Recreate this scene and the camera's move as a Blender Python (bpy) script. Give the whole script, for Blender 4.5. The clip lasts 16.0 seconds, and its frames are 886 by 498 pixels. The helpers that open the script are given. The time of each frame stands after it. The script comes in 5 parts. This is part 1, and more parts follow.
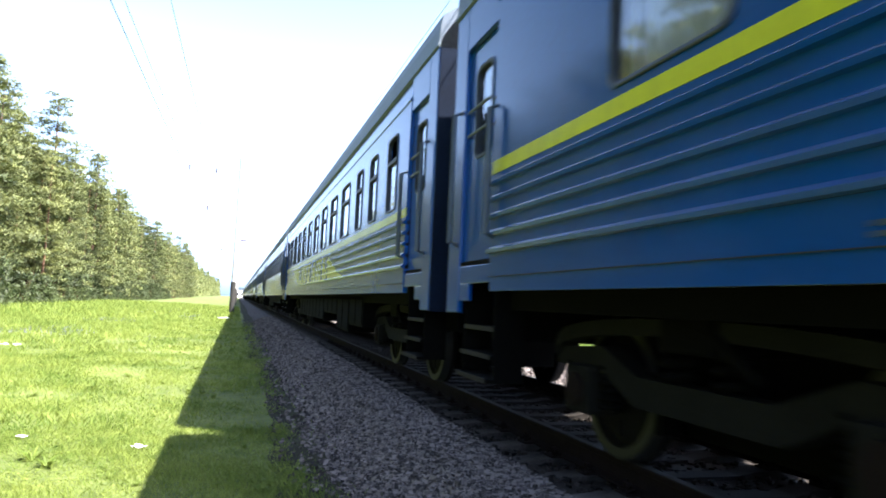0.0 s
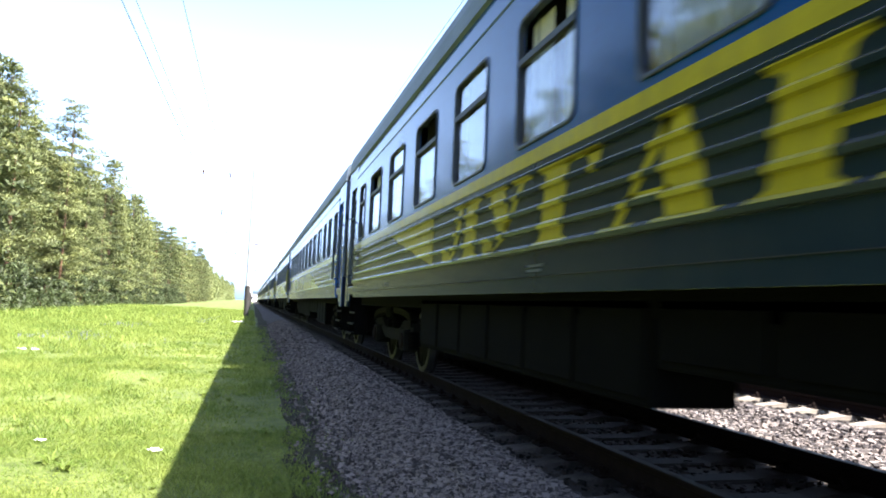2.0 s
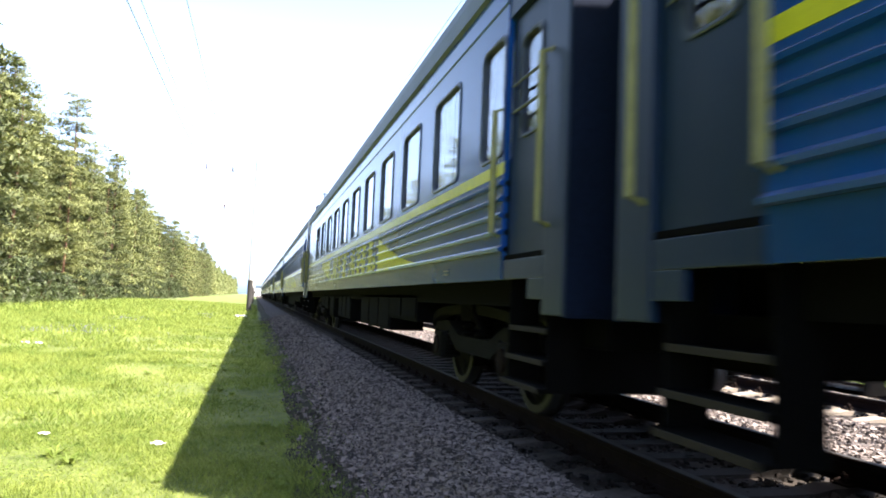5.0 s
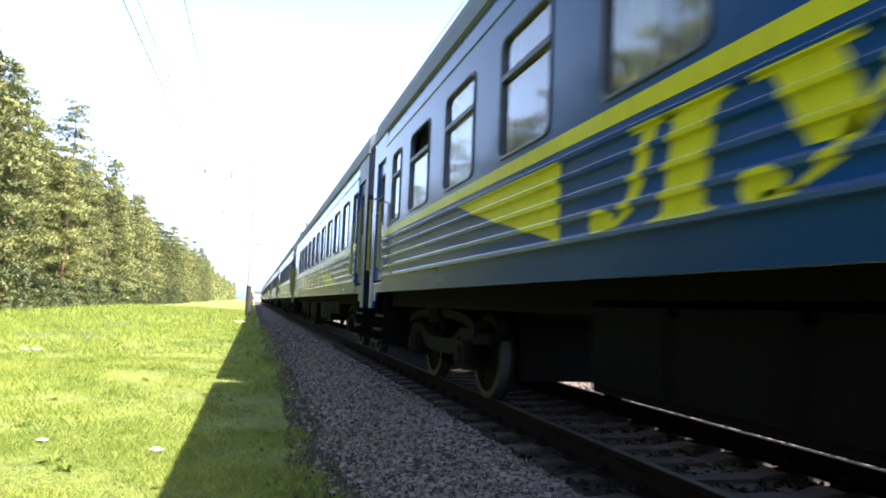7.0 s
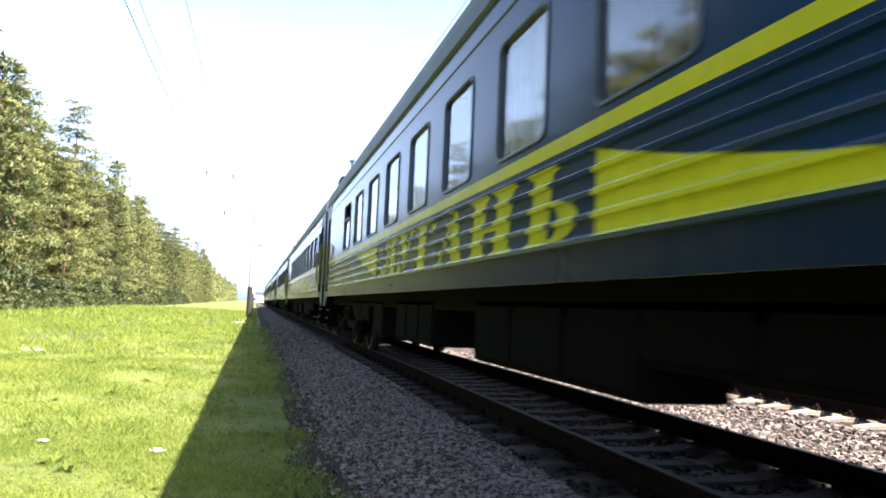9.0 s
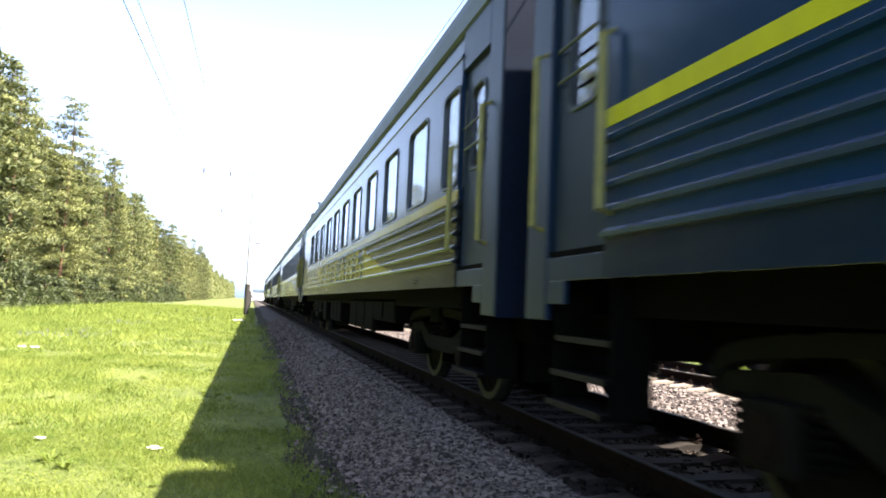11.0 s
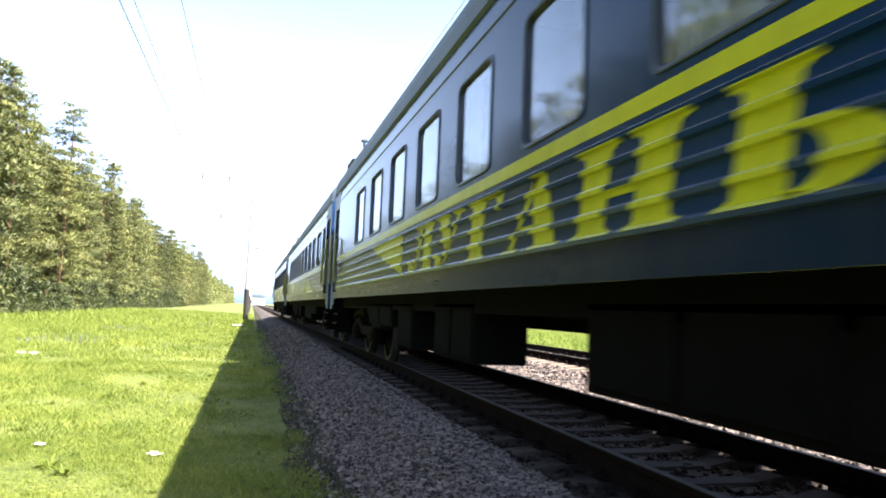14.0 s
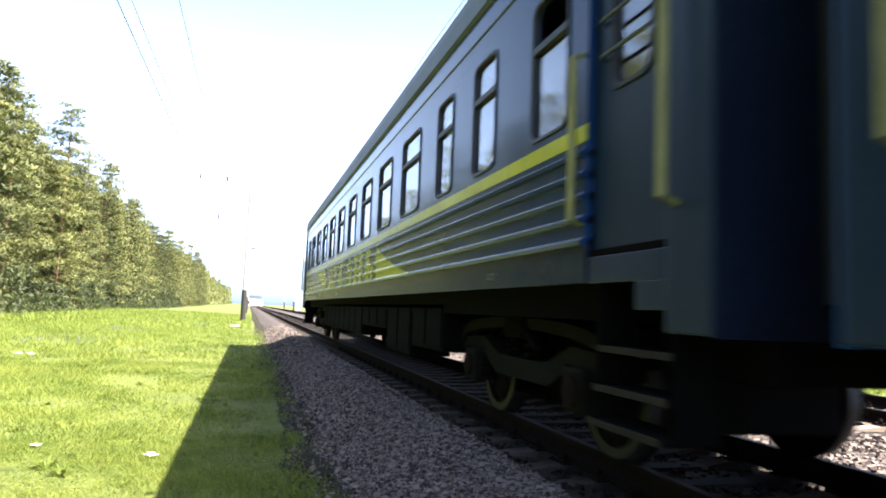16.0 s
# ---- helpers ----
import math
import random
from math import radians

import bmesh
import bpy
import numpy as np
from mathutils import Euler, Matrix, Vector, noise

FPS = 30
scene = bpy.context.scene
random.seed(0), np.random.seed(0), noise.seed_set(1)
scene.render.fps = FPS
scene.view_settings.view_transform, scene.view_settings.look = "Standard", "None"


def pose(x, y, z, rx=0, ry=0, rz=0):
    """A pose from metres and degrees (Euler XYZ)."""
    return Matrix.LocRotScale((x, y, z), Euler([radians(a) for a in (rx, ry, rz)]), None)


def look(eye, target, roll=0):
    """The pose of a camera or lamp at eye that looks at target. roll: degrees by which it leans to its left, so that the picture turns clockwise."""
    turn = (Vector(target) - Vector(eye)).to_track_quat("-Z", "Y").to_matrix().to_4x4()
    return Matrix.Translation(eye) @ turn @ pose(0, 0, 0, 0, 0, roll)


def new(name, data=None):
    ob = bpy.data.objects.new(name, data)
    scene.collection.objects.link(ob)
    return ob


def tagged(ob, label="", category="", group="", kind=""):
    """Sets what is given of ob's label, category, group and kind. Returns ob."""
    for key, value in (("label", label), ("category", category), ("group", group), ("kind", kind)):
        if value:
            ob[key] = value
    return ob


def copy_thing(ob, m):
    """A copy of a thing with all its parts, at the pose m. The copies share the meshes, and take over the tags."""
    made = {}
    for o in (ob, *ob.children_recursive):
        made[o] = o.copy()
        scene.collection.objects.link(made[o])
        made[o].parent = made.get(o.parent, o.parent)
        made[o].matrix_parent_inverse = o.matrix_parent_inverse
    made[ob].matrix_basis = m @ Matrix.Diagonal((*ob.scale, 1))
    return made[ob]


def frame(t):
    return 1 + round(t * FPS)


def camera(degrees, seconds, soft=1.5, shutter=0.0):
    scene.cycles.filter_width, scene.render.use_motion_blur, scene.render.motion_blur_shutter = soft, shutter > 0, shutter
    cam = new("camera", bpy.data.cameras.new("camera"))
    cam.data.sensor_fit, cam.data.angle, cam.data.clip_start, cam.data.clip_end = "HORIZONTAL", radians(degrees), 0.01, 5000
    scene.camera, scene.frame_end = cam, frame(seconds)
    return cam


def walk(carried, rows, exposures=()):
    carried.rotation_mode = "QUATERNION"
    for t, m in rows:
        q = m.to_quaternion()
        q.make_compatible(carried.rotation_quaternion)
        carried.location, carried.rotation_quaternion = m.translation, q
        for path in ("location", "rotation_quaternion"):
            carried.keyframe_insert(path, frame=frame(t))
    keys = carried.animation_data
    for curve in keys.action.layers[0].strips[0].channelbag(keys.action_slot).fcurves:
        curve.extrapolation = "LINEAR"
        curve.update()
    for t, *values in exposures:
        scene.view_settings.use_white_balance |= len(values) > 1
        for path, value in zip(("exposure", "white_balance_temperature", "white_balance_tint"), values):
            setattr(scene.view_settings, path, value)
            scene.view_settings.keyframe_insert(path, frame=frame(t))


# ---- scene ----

# ------------------------------------------------------------ camera
EYE = (-3.447, 0.0, 0.999)
cam = camera(64.7, 16.0, soft=1.85, shutter=0.14)
TURNS = [  # seconds, yaw, pitch, lean
    (0, -16.31, 4.61, -2.62),
    (0.5, -16.06, 4.88, -2.46),
    (1, -16.44, 4.77, -2.49),
    (1.5, -15.68, 4.84, -2.66),
    (2, -15.22, 4.79, -2.32),
    (2.5, -15.70, 4.55, -2.71),
    (3, -15.71, 4.45, -2.41),
    (3.5, -15.64, 4.27, -2.46),
    (4, -15.19, 4.14, -2.65),
    (6.5, -15.02, 4.76, -2.25),
    (7, -15.10, 4.76, -2.28),
    (7.5, -15.29, 4.65, -2.24),
    (8, -15.06, 4.53, -2.34),
    (8.5, -14.98, 4.65, -2.20),
    (9, -15.02, 4.87, -2.39),
    (11.5, -15.27, 4.68, -2.43),
    (12, -14.99, 4.92, -2.06),
    (12.5, -15.14, 4.93, -2.25),
    (13, -15.18, 4.89, -2.10),
    (13.5, -15.27, 4.96, -2.23),
    (14, -15.26, 5.05, -2.24),
    (14.5, -15.07, 4.83, -2.59),
    (15, -15.23, 4.90, -2.44),
    (15.5, -15.48, 4.90, -2.41),
    (16, -15.45, 5.13, -2.30)
]
walk(cam, [(t, pose(*EYE, 90 + p, r, y)) for t, y, p, r in TURNS],
     exposures=[(0.0, 2.40, 6250, 13), (3.0, 2.42, 6250, 13), (4.2, 2.40, 6550, 15), (6.5, 2.42, 6850, 16), (8.0, 2.34, 6950, 16), (16.0, 2.32, 6900, 16)])

# ------------------------------------------------------------ light
TO_SUN = Vector((2.46, -2.0, 4.5)).normalized()
world = bpy.data.worlds.new("sky")
scene.world = world
world.use_nodes = True
sky = world.node_tree.nodes.new("ShaderNodeTexSky")
sky.sky_type = "NISHITA"
sky.sun_disc = False
sky.sun_elevation = math.asin(TO_SUN.z)
sky.sun_rotation = math.atan2(TO_SUN.x, TO_SUN.y)
sky.dust_density = 2.0
sky.ozone_density = 1.8
sky.air_density = 1.0
world.node_tree.nodes["Background"].inputs[1].default_value = 0.084
# pale haze over the horizon, thinning out upwards to clear blue
grey = world.node_tree.nodes.new("ShaderNodeRGBToBW")
veil = world.node_tree.nodes.new("ShaderNodeMix")
veil.data_type = "RGBA"
where = world.node_tree.nodes.new("ShaderNodeTexCoord")
height = world.node_tree.nodes.new("ShaderNodeSeparateXYZ")
fade = world.node_tree.nodes.new("ShaderNodeMapRange")
fade.interpolation_type = "SMOOTHSTEP"
for k, v in enumerate((0.25, 0.60, 0.8, 0.0)):
    fade.inputs[k + 1].default_value = v
world.node_tree.links.new(where.outputs["Generated"], height.inputs[0])
world.node_tree.links.new(height.outputs[2], fade.inputs[0])
world.node_tree.links.new(fade.outputs[0], veil.inputs[0])
warm = world.node_tree.nodes.new("ShaderNodeMix")
warm.data_type, warm.blend_type = "RGBA", "MULTIPLY"
warm.inputs[0].default_value = 1.0
warm.inputs[7].default_value = (1.24, 1.82, 2.90, 1)
for a, b in ((sky.outputs[0], grey.inputs[0]), (grey.outputs[0], warm.inputs[6]), (sky.outputs[0], veil.inputs[6]),
             (warm.outputs[2], veil.inputs[7]), (veil.outputs[2], world.node_tree.nodes["Background"].inputs[0])):
    world.node_tree.links.new(a, b)
sun = new("sun", bpy.data.lights.new("sun", "SUN"))
sun.data.energy, sun.data.angle, sun.data.color = 5.0, radians(0.5), (1.0, 0.95, 0.86)
sun.matrix_world = look(TO_SUN * 50, (0, 0, 0))


# ------------------------------------------------------------ materials
def material(name, color, rough=0.6, metal=0.0, vary=0.25, scale=6.0, fine=60.0, bump=0.1, tint=None, spec=0.5,
             coat=0.0, stretch=(1, 1, 1), per_island=0.0, per_object=0.0, bump_dist=0.01):
    """A surface with variation at two scales, relief and, if wanted, a change from piece to piece."""
    m = bpy.data.materials.new(name)
    m.use_nodes = True
    nt = m.node_tree
    b = nt.nodes["Principled BSDF"]
    b.inputs["Roughness"].default_value = rough
    b.inputs["Metallic"].default_value = metal
    b.inputs["Specular IOR Level"].default_value = spec
    b.inputs["Coat Weight"].default_value = coat
    b.inputs["Coat Roughness"].default_value = 0.05
    tc = nt.nodes.new("ShaderNodeTexCoord")
    mp = nt.nodes.new("ShaderNodeMapping")
    mp.inputs["Scale"].default_value = stretch
    nt.links.new(tc.outputs["Object"], mp.inputs[0])
    n1 = nt.nodes.new("ShaderNodeTexNoise")
    n1.inputs["Scale"].default_value = scale
    n1.inputs["Detail"].default_value = 4
    n2 = nt.nodes.new("ShaderNodeTexNoise")
    n2.inputs["Scale"].default_value = fine
    n2.inputs["Detail"].default_value = 3
    for n in (n1, n2):
        nt.links.new(mp.outputs[0], n.inputs["Vector"])
    add = nt.nodes.new("ShaderNodeMath")
    add.operation = "MULTIPLY_ADD"
    add.inputs[1].default_value = 0.5
    half = nt.nodes.new("ShaderNodeMath")
    half.operation = "MULTIPLY"
    half.inputs[1].default_value = 0.5
    nt.links.new(n1.outputs[0], half.inputs[0])
    nt.links.new(n2.outputs[0], add.inputs[0])
    nt.links.new(half.outputs[0], add.inputs[2])
    last = add.outputs[0]
    for amount, kind in ((per_island, "geo"), (per_object, "ob")):
        if amount:
            src = nt.nodes.new("ShaderNodeNewGeometry" if kind == "geo" else "ShaderNodeObjectInfo")
            sub = nt.nodes.new("ShaderNodeMath")
            sub.operation = "MULTIPLY_ADD"
            sub.inputs[1].default_value = amount
            sub.inputs[2].default_value = -amount / 2
            nt.links.new(src.outputs["Random Per Island" if kind == "geo" else "Random"], sub.inputs[0])
            plus = nt.nodes.new("ShaderNodeMath")
            nt.links.new(last, plus.inputs[0])
            nt.links.new(sub.outputs[0], plus.inputs[1])
            last = plus.outputs[0]
    ramp = nt.nodes.new("ShaderNodeValToRGB")
    e = ramp.color_ramp.elements
    c2 = tint or tuple(min(1, c * (1 + vary)) for c in color)
    e[0].position, e[1].position = 0.3, 0.7
    e[0].color = (*[c * (1 - vary) for c in color], 1)
    e[1].color = (*c2, 1)
    nt.links.new(last, ramp.inputs[0])
    nt.links.new(ramp.outputs[0], b.inputs["Base Color"])
    if bump:
        bp = nt.nodes.new("ShaderNodeBump")
        bp.inputs["Strength"].default_value = bump
        bp.inputs["Distance"].default_value = bump_dist
        nt.links.new(add.outputs[0], bp.inputs["Height"])
        nt.links.new(bp.outputs[0], b.inputs["Normal"])
    return m


def paint(name, color, dust=(0.045, 0.047, 0.05), amount=0.35, rough=0.085, coat=0.07, spec=0.19):
    """Coach enamel: glossy, streaked with dust that runs down, dirtier in broad patches."""
    m = material(name, color, rough=rough, vary=0.12, scale=1.3, fine=30, bump=0.03, coat=coat, spec=spec)
    nt = m.node_tree
    b = nt.nodes["Principled BSDF"]
    base = b.inputs["Base Color"].links[0].from_socket
    tc = nt.nodes.new("ShaderNodeTexCoord")
    mp = nt.nodes.new("ShaderNodeMapping")
    mp.inputs["Scale"].default_value = (1, 7, 0.5)
    no = nt.nodes.new("ShaderNodeTexNoise")
    no.inputs["Scale"].default_value = 1.6
    no.inputs["Detail"].default_value = 6
    info = nt.nodes.new("ShaderNodeObjectInfo")
    shift = nt.nodes.new("ShaderNodeVectorMath")
    shift.operation = "ADD"
    nt.links.new(tc.outputs["Object"], mp.inputs[0])
    nt.links.new(mp.outputs[0], shift.inputs[0])
    wide = nt.nodes.new("ShaderNodeMath")
    wide.operation = "MULTIPLY"
    wide.inputs[1].default_value = 40
    nt.links.new(info.outputs["Random"], wide.inputs[0])
    nt.links.new(wide.outputs[0], shift.inputs[1])
    nt.links.new(shift.outputs[0], no.inputs["Vector"])
    mr = nt.nodes.new("ShaderNodeMapRange")
    mr.inputs[1].default_value, mr.inputs[2].default_value = 0.4, 0.8
    mr.inputs[4].default_value = amount
    nt.links.new(no.outputs[0], mr.inputs[0])
    mx = nt.nodes.new("ShaderNodeMix")
    mx.data_type = "RGBA"
    nt.links.new(mr.outputs[0], mx.inputs[0])
    nt.links.new(base, mx.inputs[6])
    mx.inputs[7].default_value = (*dust, 1)
    nt.links.new(mx.outputs[2], b.inputs["Base Color"])
    b.inputs["Sheen Weight"].default_value = 0.14   # the film of road dust, pale at a grazing view
    b.inputs["Sheen Roughness"].default_value = 0.3
    rr = nt.nodes.new("ShaderNodeMapRange")
    rr.inputs[3].default_value, rr.inputs[4].default_value = rough, rough + 0.1
    nt.links.new(no.outputs[0], rr.inputs[0])
    nt.links.new(rr.outputs[0], b.inputs["Roughness"])
    return m


BLUE = paint("enamel_blue", (0.003, 0.056, 0.235), amount=0.05)
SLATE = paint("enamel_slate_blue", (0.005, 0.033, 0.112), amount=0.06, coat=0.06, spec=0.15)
OLIVE = paint("enamel_grey_green", (0.011, 0.022, 0.034), amount=0.15, coat=0.05, spec=0.14)
TEAL = paint("enamel_teal_skirt", (0.005, 0.045, 0.14), amount=0.08)
SLATE_SKIRT = paint("enamel_slate_skirt", (0.006, 0.018, 0.048), amount=0.2)
NAVY = material("end_wall_navy", (0.005, 0.010, 0.024), rough=0.8, spec=0.1, vary=0.3, scale=2, fine=30)
SOOT = paint("enamel_sooty_grey", (0.008, 0.0125, 0.016), amount=0.12, coat=0.04, spec=0.11)
# blue of the reflected sky, painted on the dull coach above the stripe
DUSK = paint("enamel_sky_reflection_blue", (0.004, 0.020, 0.058), amount=0.08, coat=0.05, spec=0.12)
YELLOW = paint("enamel_yellow", (0.55, 0.56, 0.03), amount=0.22)
DULL_YELLOW = paint("enamel_dull_yellow", (0.40, 0.33, 0.02), amount=0.32)
END_BLUE = material("end_wall_blue", (0.004, 0.048, 0.17), rough=0.7, spec=0.2, vary=0.2, scale=2, fine=30)
ROOF = material("roof_paint", (0.10, 0.13, 0.17), rough=0.5, vary=0.3, scale=1.2, fine=25, bump=0.1)
RUBBER = material("black_rubber", (0.02, 0.02, 0.021), rough=0.8, vary=0.3, scale=5, fine=50)
TRIM = material("window_rim_dull_metal", (0.045, 0.058, 0.075), rough=0.4, metal=0.2, vary=0.3, scale=10, fine=90)
DARK_RIM = material("window_rim_dark", (0.025, 0.03, 0.04), rough=0.5, vary=0.3, scale=10, fine=90)
# steel and wheels: near black, the shade below the floor is in the colour
STEEL = material("grimy_steel_shade_dark", (0.0032, 0.003, 0.0028), rough=0.85, spec=0.04, vary=0.45, scale=4, fine=40, bump=0.3)
WHEEL = material("worn_wheel_shade_dark", (0.009, 0.008, 0.0075), rough=0.8, spec=0.06, vary=0.3, scale=6, fine=60)
RAIL_SIDE = material("rusty_rail", (0.012, 0.0075, 0.006), rough=0.9, spec=0.08, vary=0.4, scale=8, fine=70, bump=0.2)
RAIL_TOP = material("polished_rail_head", (0.03, 0.027, 0.025), rough=0.75, metal=0.0, spec=0.12, vary=0.15, scale=6, fine=80, bump=0.02)
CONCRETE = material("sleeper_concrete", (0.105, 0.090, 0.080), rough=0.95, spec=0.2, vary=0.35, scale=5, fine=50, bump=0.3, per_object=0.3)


def shade_middle(m, half, dark):
    """Shade under the train, painted as a ragged dark band along the middle of each sleeper."""
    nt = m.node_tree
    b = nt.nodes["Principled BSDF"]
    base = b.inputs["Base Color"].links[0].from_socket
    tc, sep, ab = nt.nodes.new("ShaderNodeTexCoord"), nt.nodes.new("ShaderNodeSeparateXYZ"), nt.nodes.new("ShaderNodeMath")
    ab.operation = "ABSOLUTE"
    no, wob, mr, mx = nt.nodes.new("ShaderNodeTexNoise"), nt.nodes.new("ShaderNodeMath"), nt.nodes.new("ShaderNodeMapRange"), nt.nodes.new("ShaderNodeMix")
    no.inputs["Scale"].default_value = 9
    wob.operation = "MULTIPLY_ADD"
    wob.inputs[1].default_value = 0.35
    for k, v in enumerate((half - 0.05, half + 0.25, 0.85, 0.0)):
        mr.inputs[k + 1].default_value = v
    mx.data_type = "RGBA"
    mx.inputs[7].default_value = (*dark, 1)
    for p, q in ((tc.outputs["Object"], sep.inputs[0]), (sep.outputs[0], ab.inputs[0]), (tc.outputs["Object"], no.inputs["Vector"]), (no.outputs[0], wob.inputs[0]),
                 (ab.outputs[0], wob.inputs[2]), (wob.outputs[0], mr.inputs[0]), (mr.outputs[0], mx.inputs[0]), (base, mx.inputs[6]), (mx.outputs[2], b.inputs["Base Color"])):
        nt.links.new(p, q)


shade_middle(CONCRETE, 1.16, (0.009, 0.0075, 0.006))
MAST_CONCRETE = material("mast_concrete", (0.42, 0.41, 0.39), rough=0.9, vary=0.15, scale=3, fine=40, bump=0.2)
TAR = material("tarred_mast_foot", (0.03, 0.028, 0.026), rough=0.8, vary=0.4, scale=4, fine=40, bump=0.2)
GALV = material("galvanised_steel", (0.30, 0.31, 0.32), rough=0.5, metal=0.7, vary=0.2, scale=5, fine=60)
WIRE = material("weathered_wire", (0.22, 0.22, 0.23), rough=0.5, metal=0.3, vary=0.2, scale=5, fine=60, bump=0)
CERAMIC = material("insulator_ceramic", (0.10, 0.05, 0.03), rough=0.2, vary=0.2, scale=5, fine=60, bump=0)
BALLAST = material("ballast_bed", (0.078, 0.068, 0.064), rough=0.95, spec=0.2, vary=0.5, scale=9, fine=28, bump=1.0, bump_dist=0.03)
SOIL = material("dark_weedy_soil", (0.022, 0.019, 0.012), rough=0.95, spec=0.2, vary=0.5, scale=3, fine=26, bump=0.9, bump_dist=0.03,
                tint=(0.05, 0.05, 0.026))
LIMB = material("grey_brown_branch", (0.035, 0.032, 0.022), rough=0.95, vary=0.4, scale=3, fine=18, bump=0.3)
STONE = material("crushed_granite", (0.062, 0.054, 0.051), rough=0.95, spec=0.2, vary=0.4, scale=20, fine=90, bump=0.2, per_island=0.62,
                 tint=(0.225, 0.188, 0.168))
# ballast between the rails, with the train's shade put into the colour
RAIL_SHADE = material("shade_dark_ballast", (0.010, 0.008, 0.007), rough=0.9, spec=0.2, vary=0.5, scale=6, fine=40, bump=0.6, per_island=0.6,
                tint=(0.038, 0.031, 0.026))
GROUND = material("meadow_ground", (0.075, 0.115, 0.018), rough=0.95, vary=0.45, scale=0.25, fine=5, bump=0.4, bump_dist=0.06,
                  tint=(0.16, 0.195, 0.04))
GRASS = material("grass_blades", (0.118, 0.212, 0.026), rough=0.6, spec=0.25, vary=0.3, scale=0.5, fine=2.5, bump=0, per_island=0.2,
                 tint=(0.30, 0.35, 0.08))
NEEDLES = material("pine_needles", (0.070, 0.098, 0.024), rough=0.65, vary=0.4, scale=0.35, fine=1.3, bump=0, per_island=0.05,
                   per_object=0.3, tint=(0.215, 0.235, 0.075))
BARK = material("pine_bark", (0.085, 0.05, 0.034), rough=0.95, vary=0.45, scale=3, fine=18, bump=0.6, stretch=(1, 1, 0.35),
                tint=(0.26, 0.13, 0.07))
LEAVES = material("bush_leaves", (0.06, 0.08, 0.025), rough=0.6, vary=0.4, scale=0.6, fine=5, bump=0, per_island=0.5)
LITTER = material("white_paper", (0.8, 0.8, 0.8), rough=0.8, vary=0.06, scale=20, fine=80)


def let_through(m, share):
    """Thin leaves: part of the light passes through them."""
    nt = m.node_tree
    b = nt.nodes["Principled BSDF"]
    tl, mx = nt.nodes.new("ShaderNodeBsdfTranslucent"), nt.nodes.new("ShaderNodeMixShader")
    mx.inputs[0].default_value = share
    nt.links.new(b.inputs["Base Color"].links[0].from_socket, tl.inputs[0])
    nt.links.new(b.outputs[0], mx.inputs[1])
    nt.links.new(tl.outputs[0], mx.inputs[2])
    nt.links.new(mx.outputs[0], nt.nodes["Material Output"].inputs[0])


for leafy, share in ((GRASS, 0.42), (NEEDLES, 0.25), (LEAVES, 0.3)):
    let_through(leafy, share)
PETALS = material("violet_blossom", (0.16, 0.13, 0.38), rough=0.7, vary=0.3, scale=8, fine=30, bump=0, per_island=0.5)
CURTAIN = material("curtain_cloth", (0.55, 0.53, 0.48), rough=0.9, vary=0.25, scale=2, fine=18, stretch=(1, 6, 0.3), bump=0.3)
# floor and partitions near black: the dimness indoors is put into the colour
DARK_ROOM = material("compartment_painted_dim", (0.014, 0.013, 0.012), rough=0.8, vary=0.4, scale=1.5, fine=8)
# step edges paler than the treads: sunlight put into the colour
TREAD = material("sunlit_step_edge", (0.026, 0.021, 0.015), rough=0.85, metal=0.0, spec=0.2, vary=0.35, scale=7, fine=60)
# casting darkened in colour for the shade under the coach
BOGIE = material("dusty_bogie_shade_dark", (0.0085, 0.008, 0.0065), rough=0.85, spec=0.1, vary=0.45, scale=4, fine=40, bump=0.3)
TYRE = material("polished_wheel_tread", (0.016, 0.015, 0.014), rough=0.55, metal=0.2, vary=0.1, scale=6, fine=60, bump=0.02)
# paler copy of the sleeper concrete: sunlight on the far track, put into colour
SUNLIT_CONCRETE = material("sunlit_sleeper_concrete", (0.24, 0.205, 0.165), rough=0.95, spec=0.2, vary=0.3, scale=5, fine=50, bump=0.3, per_object=0.2)
HANDRAIL = material("handrail_pale_yellow", (0.22, 0.21, 0.06), rough=0.5, vary=0.3, scale=8, fine=60)
DOOR_GREY = paint("door_enamel_grey_blue", (0.005, 0.020, 0.050), amount=0.15, rough=0.3, coat=0.04, spec=0.18)
HAZE = material("far_pale_building", (0.8, 0.79, 0.77), rough=0.9, vary=0.08, scale=0.3, fine=3)


def glass_material():
    m = bpy.data.materials.new("window_glass")
    m.use_nodes = True
    b = m.node_tree.nodes["Principled BSDF"]
    b.inputs["Base Color"].default_value = (0.75, 0.82, 0.84, 1)
    b.inputs["Roughness"].default_value = 0.04
    b.inputs["Transmission Weight"].default_value = 1.0
    b.inputs["IOR"].default_value = 1.85  # stands for two panes
    return m


GLASS = glass_material()


# ------------------------------------------------------------ mesh helpers
def part(name, bm, mat, parent=None, label="", smooth=False):
    """One mesh object out of a bmesh, under a thing or a part."""
    me = bpy.data.meshes.new(name)
    bmesh.ops.recalc_face_normals(bm, faces=bm.faces)
    bm.to_mesh(me)
    bm.free()
    return put(name, me, mat, parent, label, smooth)


def put(name, me, mat, parent=None, label="", smooth=False):
    me.materials.append(mat)
    if smooth:
        for p in me.polygons:
            p.use_smooth = True
    ob = new(name, me)
    if parent:
        ob.parent = parent
    if label:
        tagged(ob, label)
    return ob


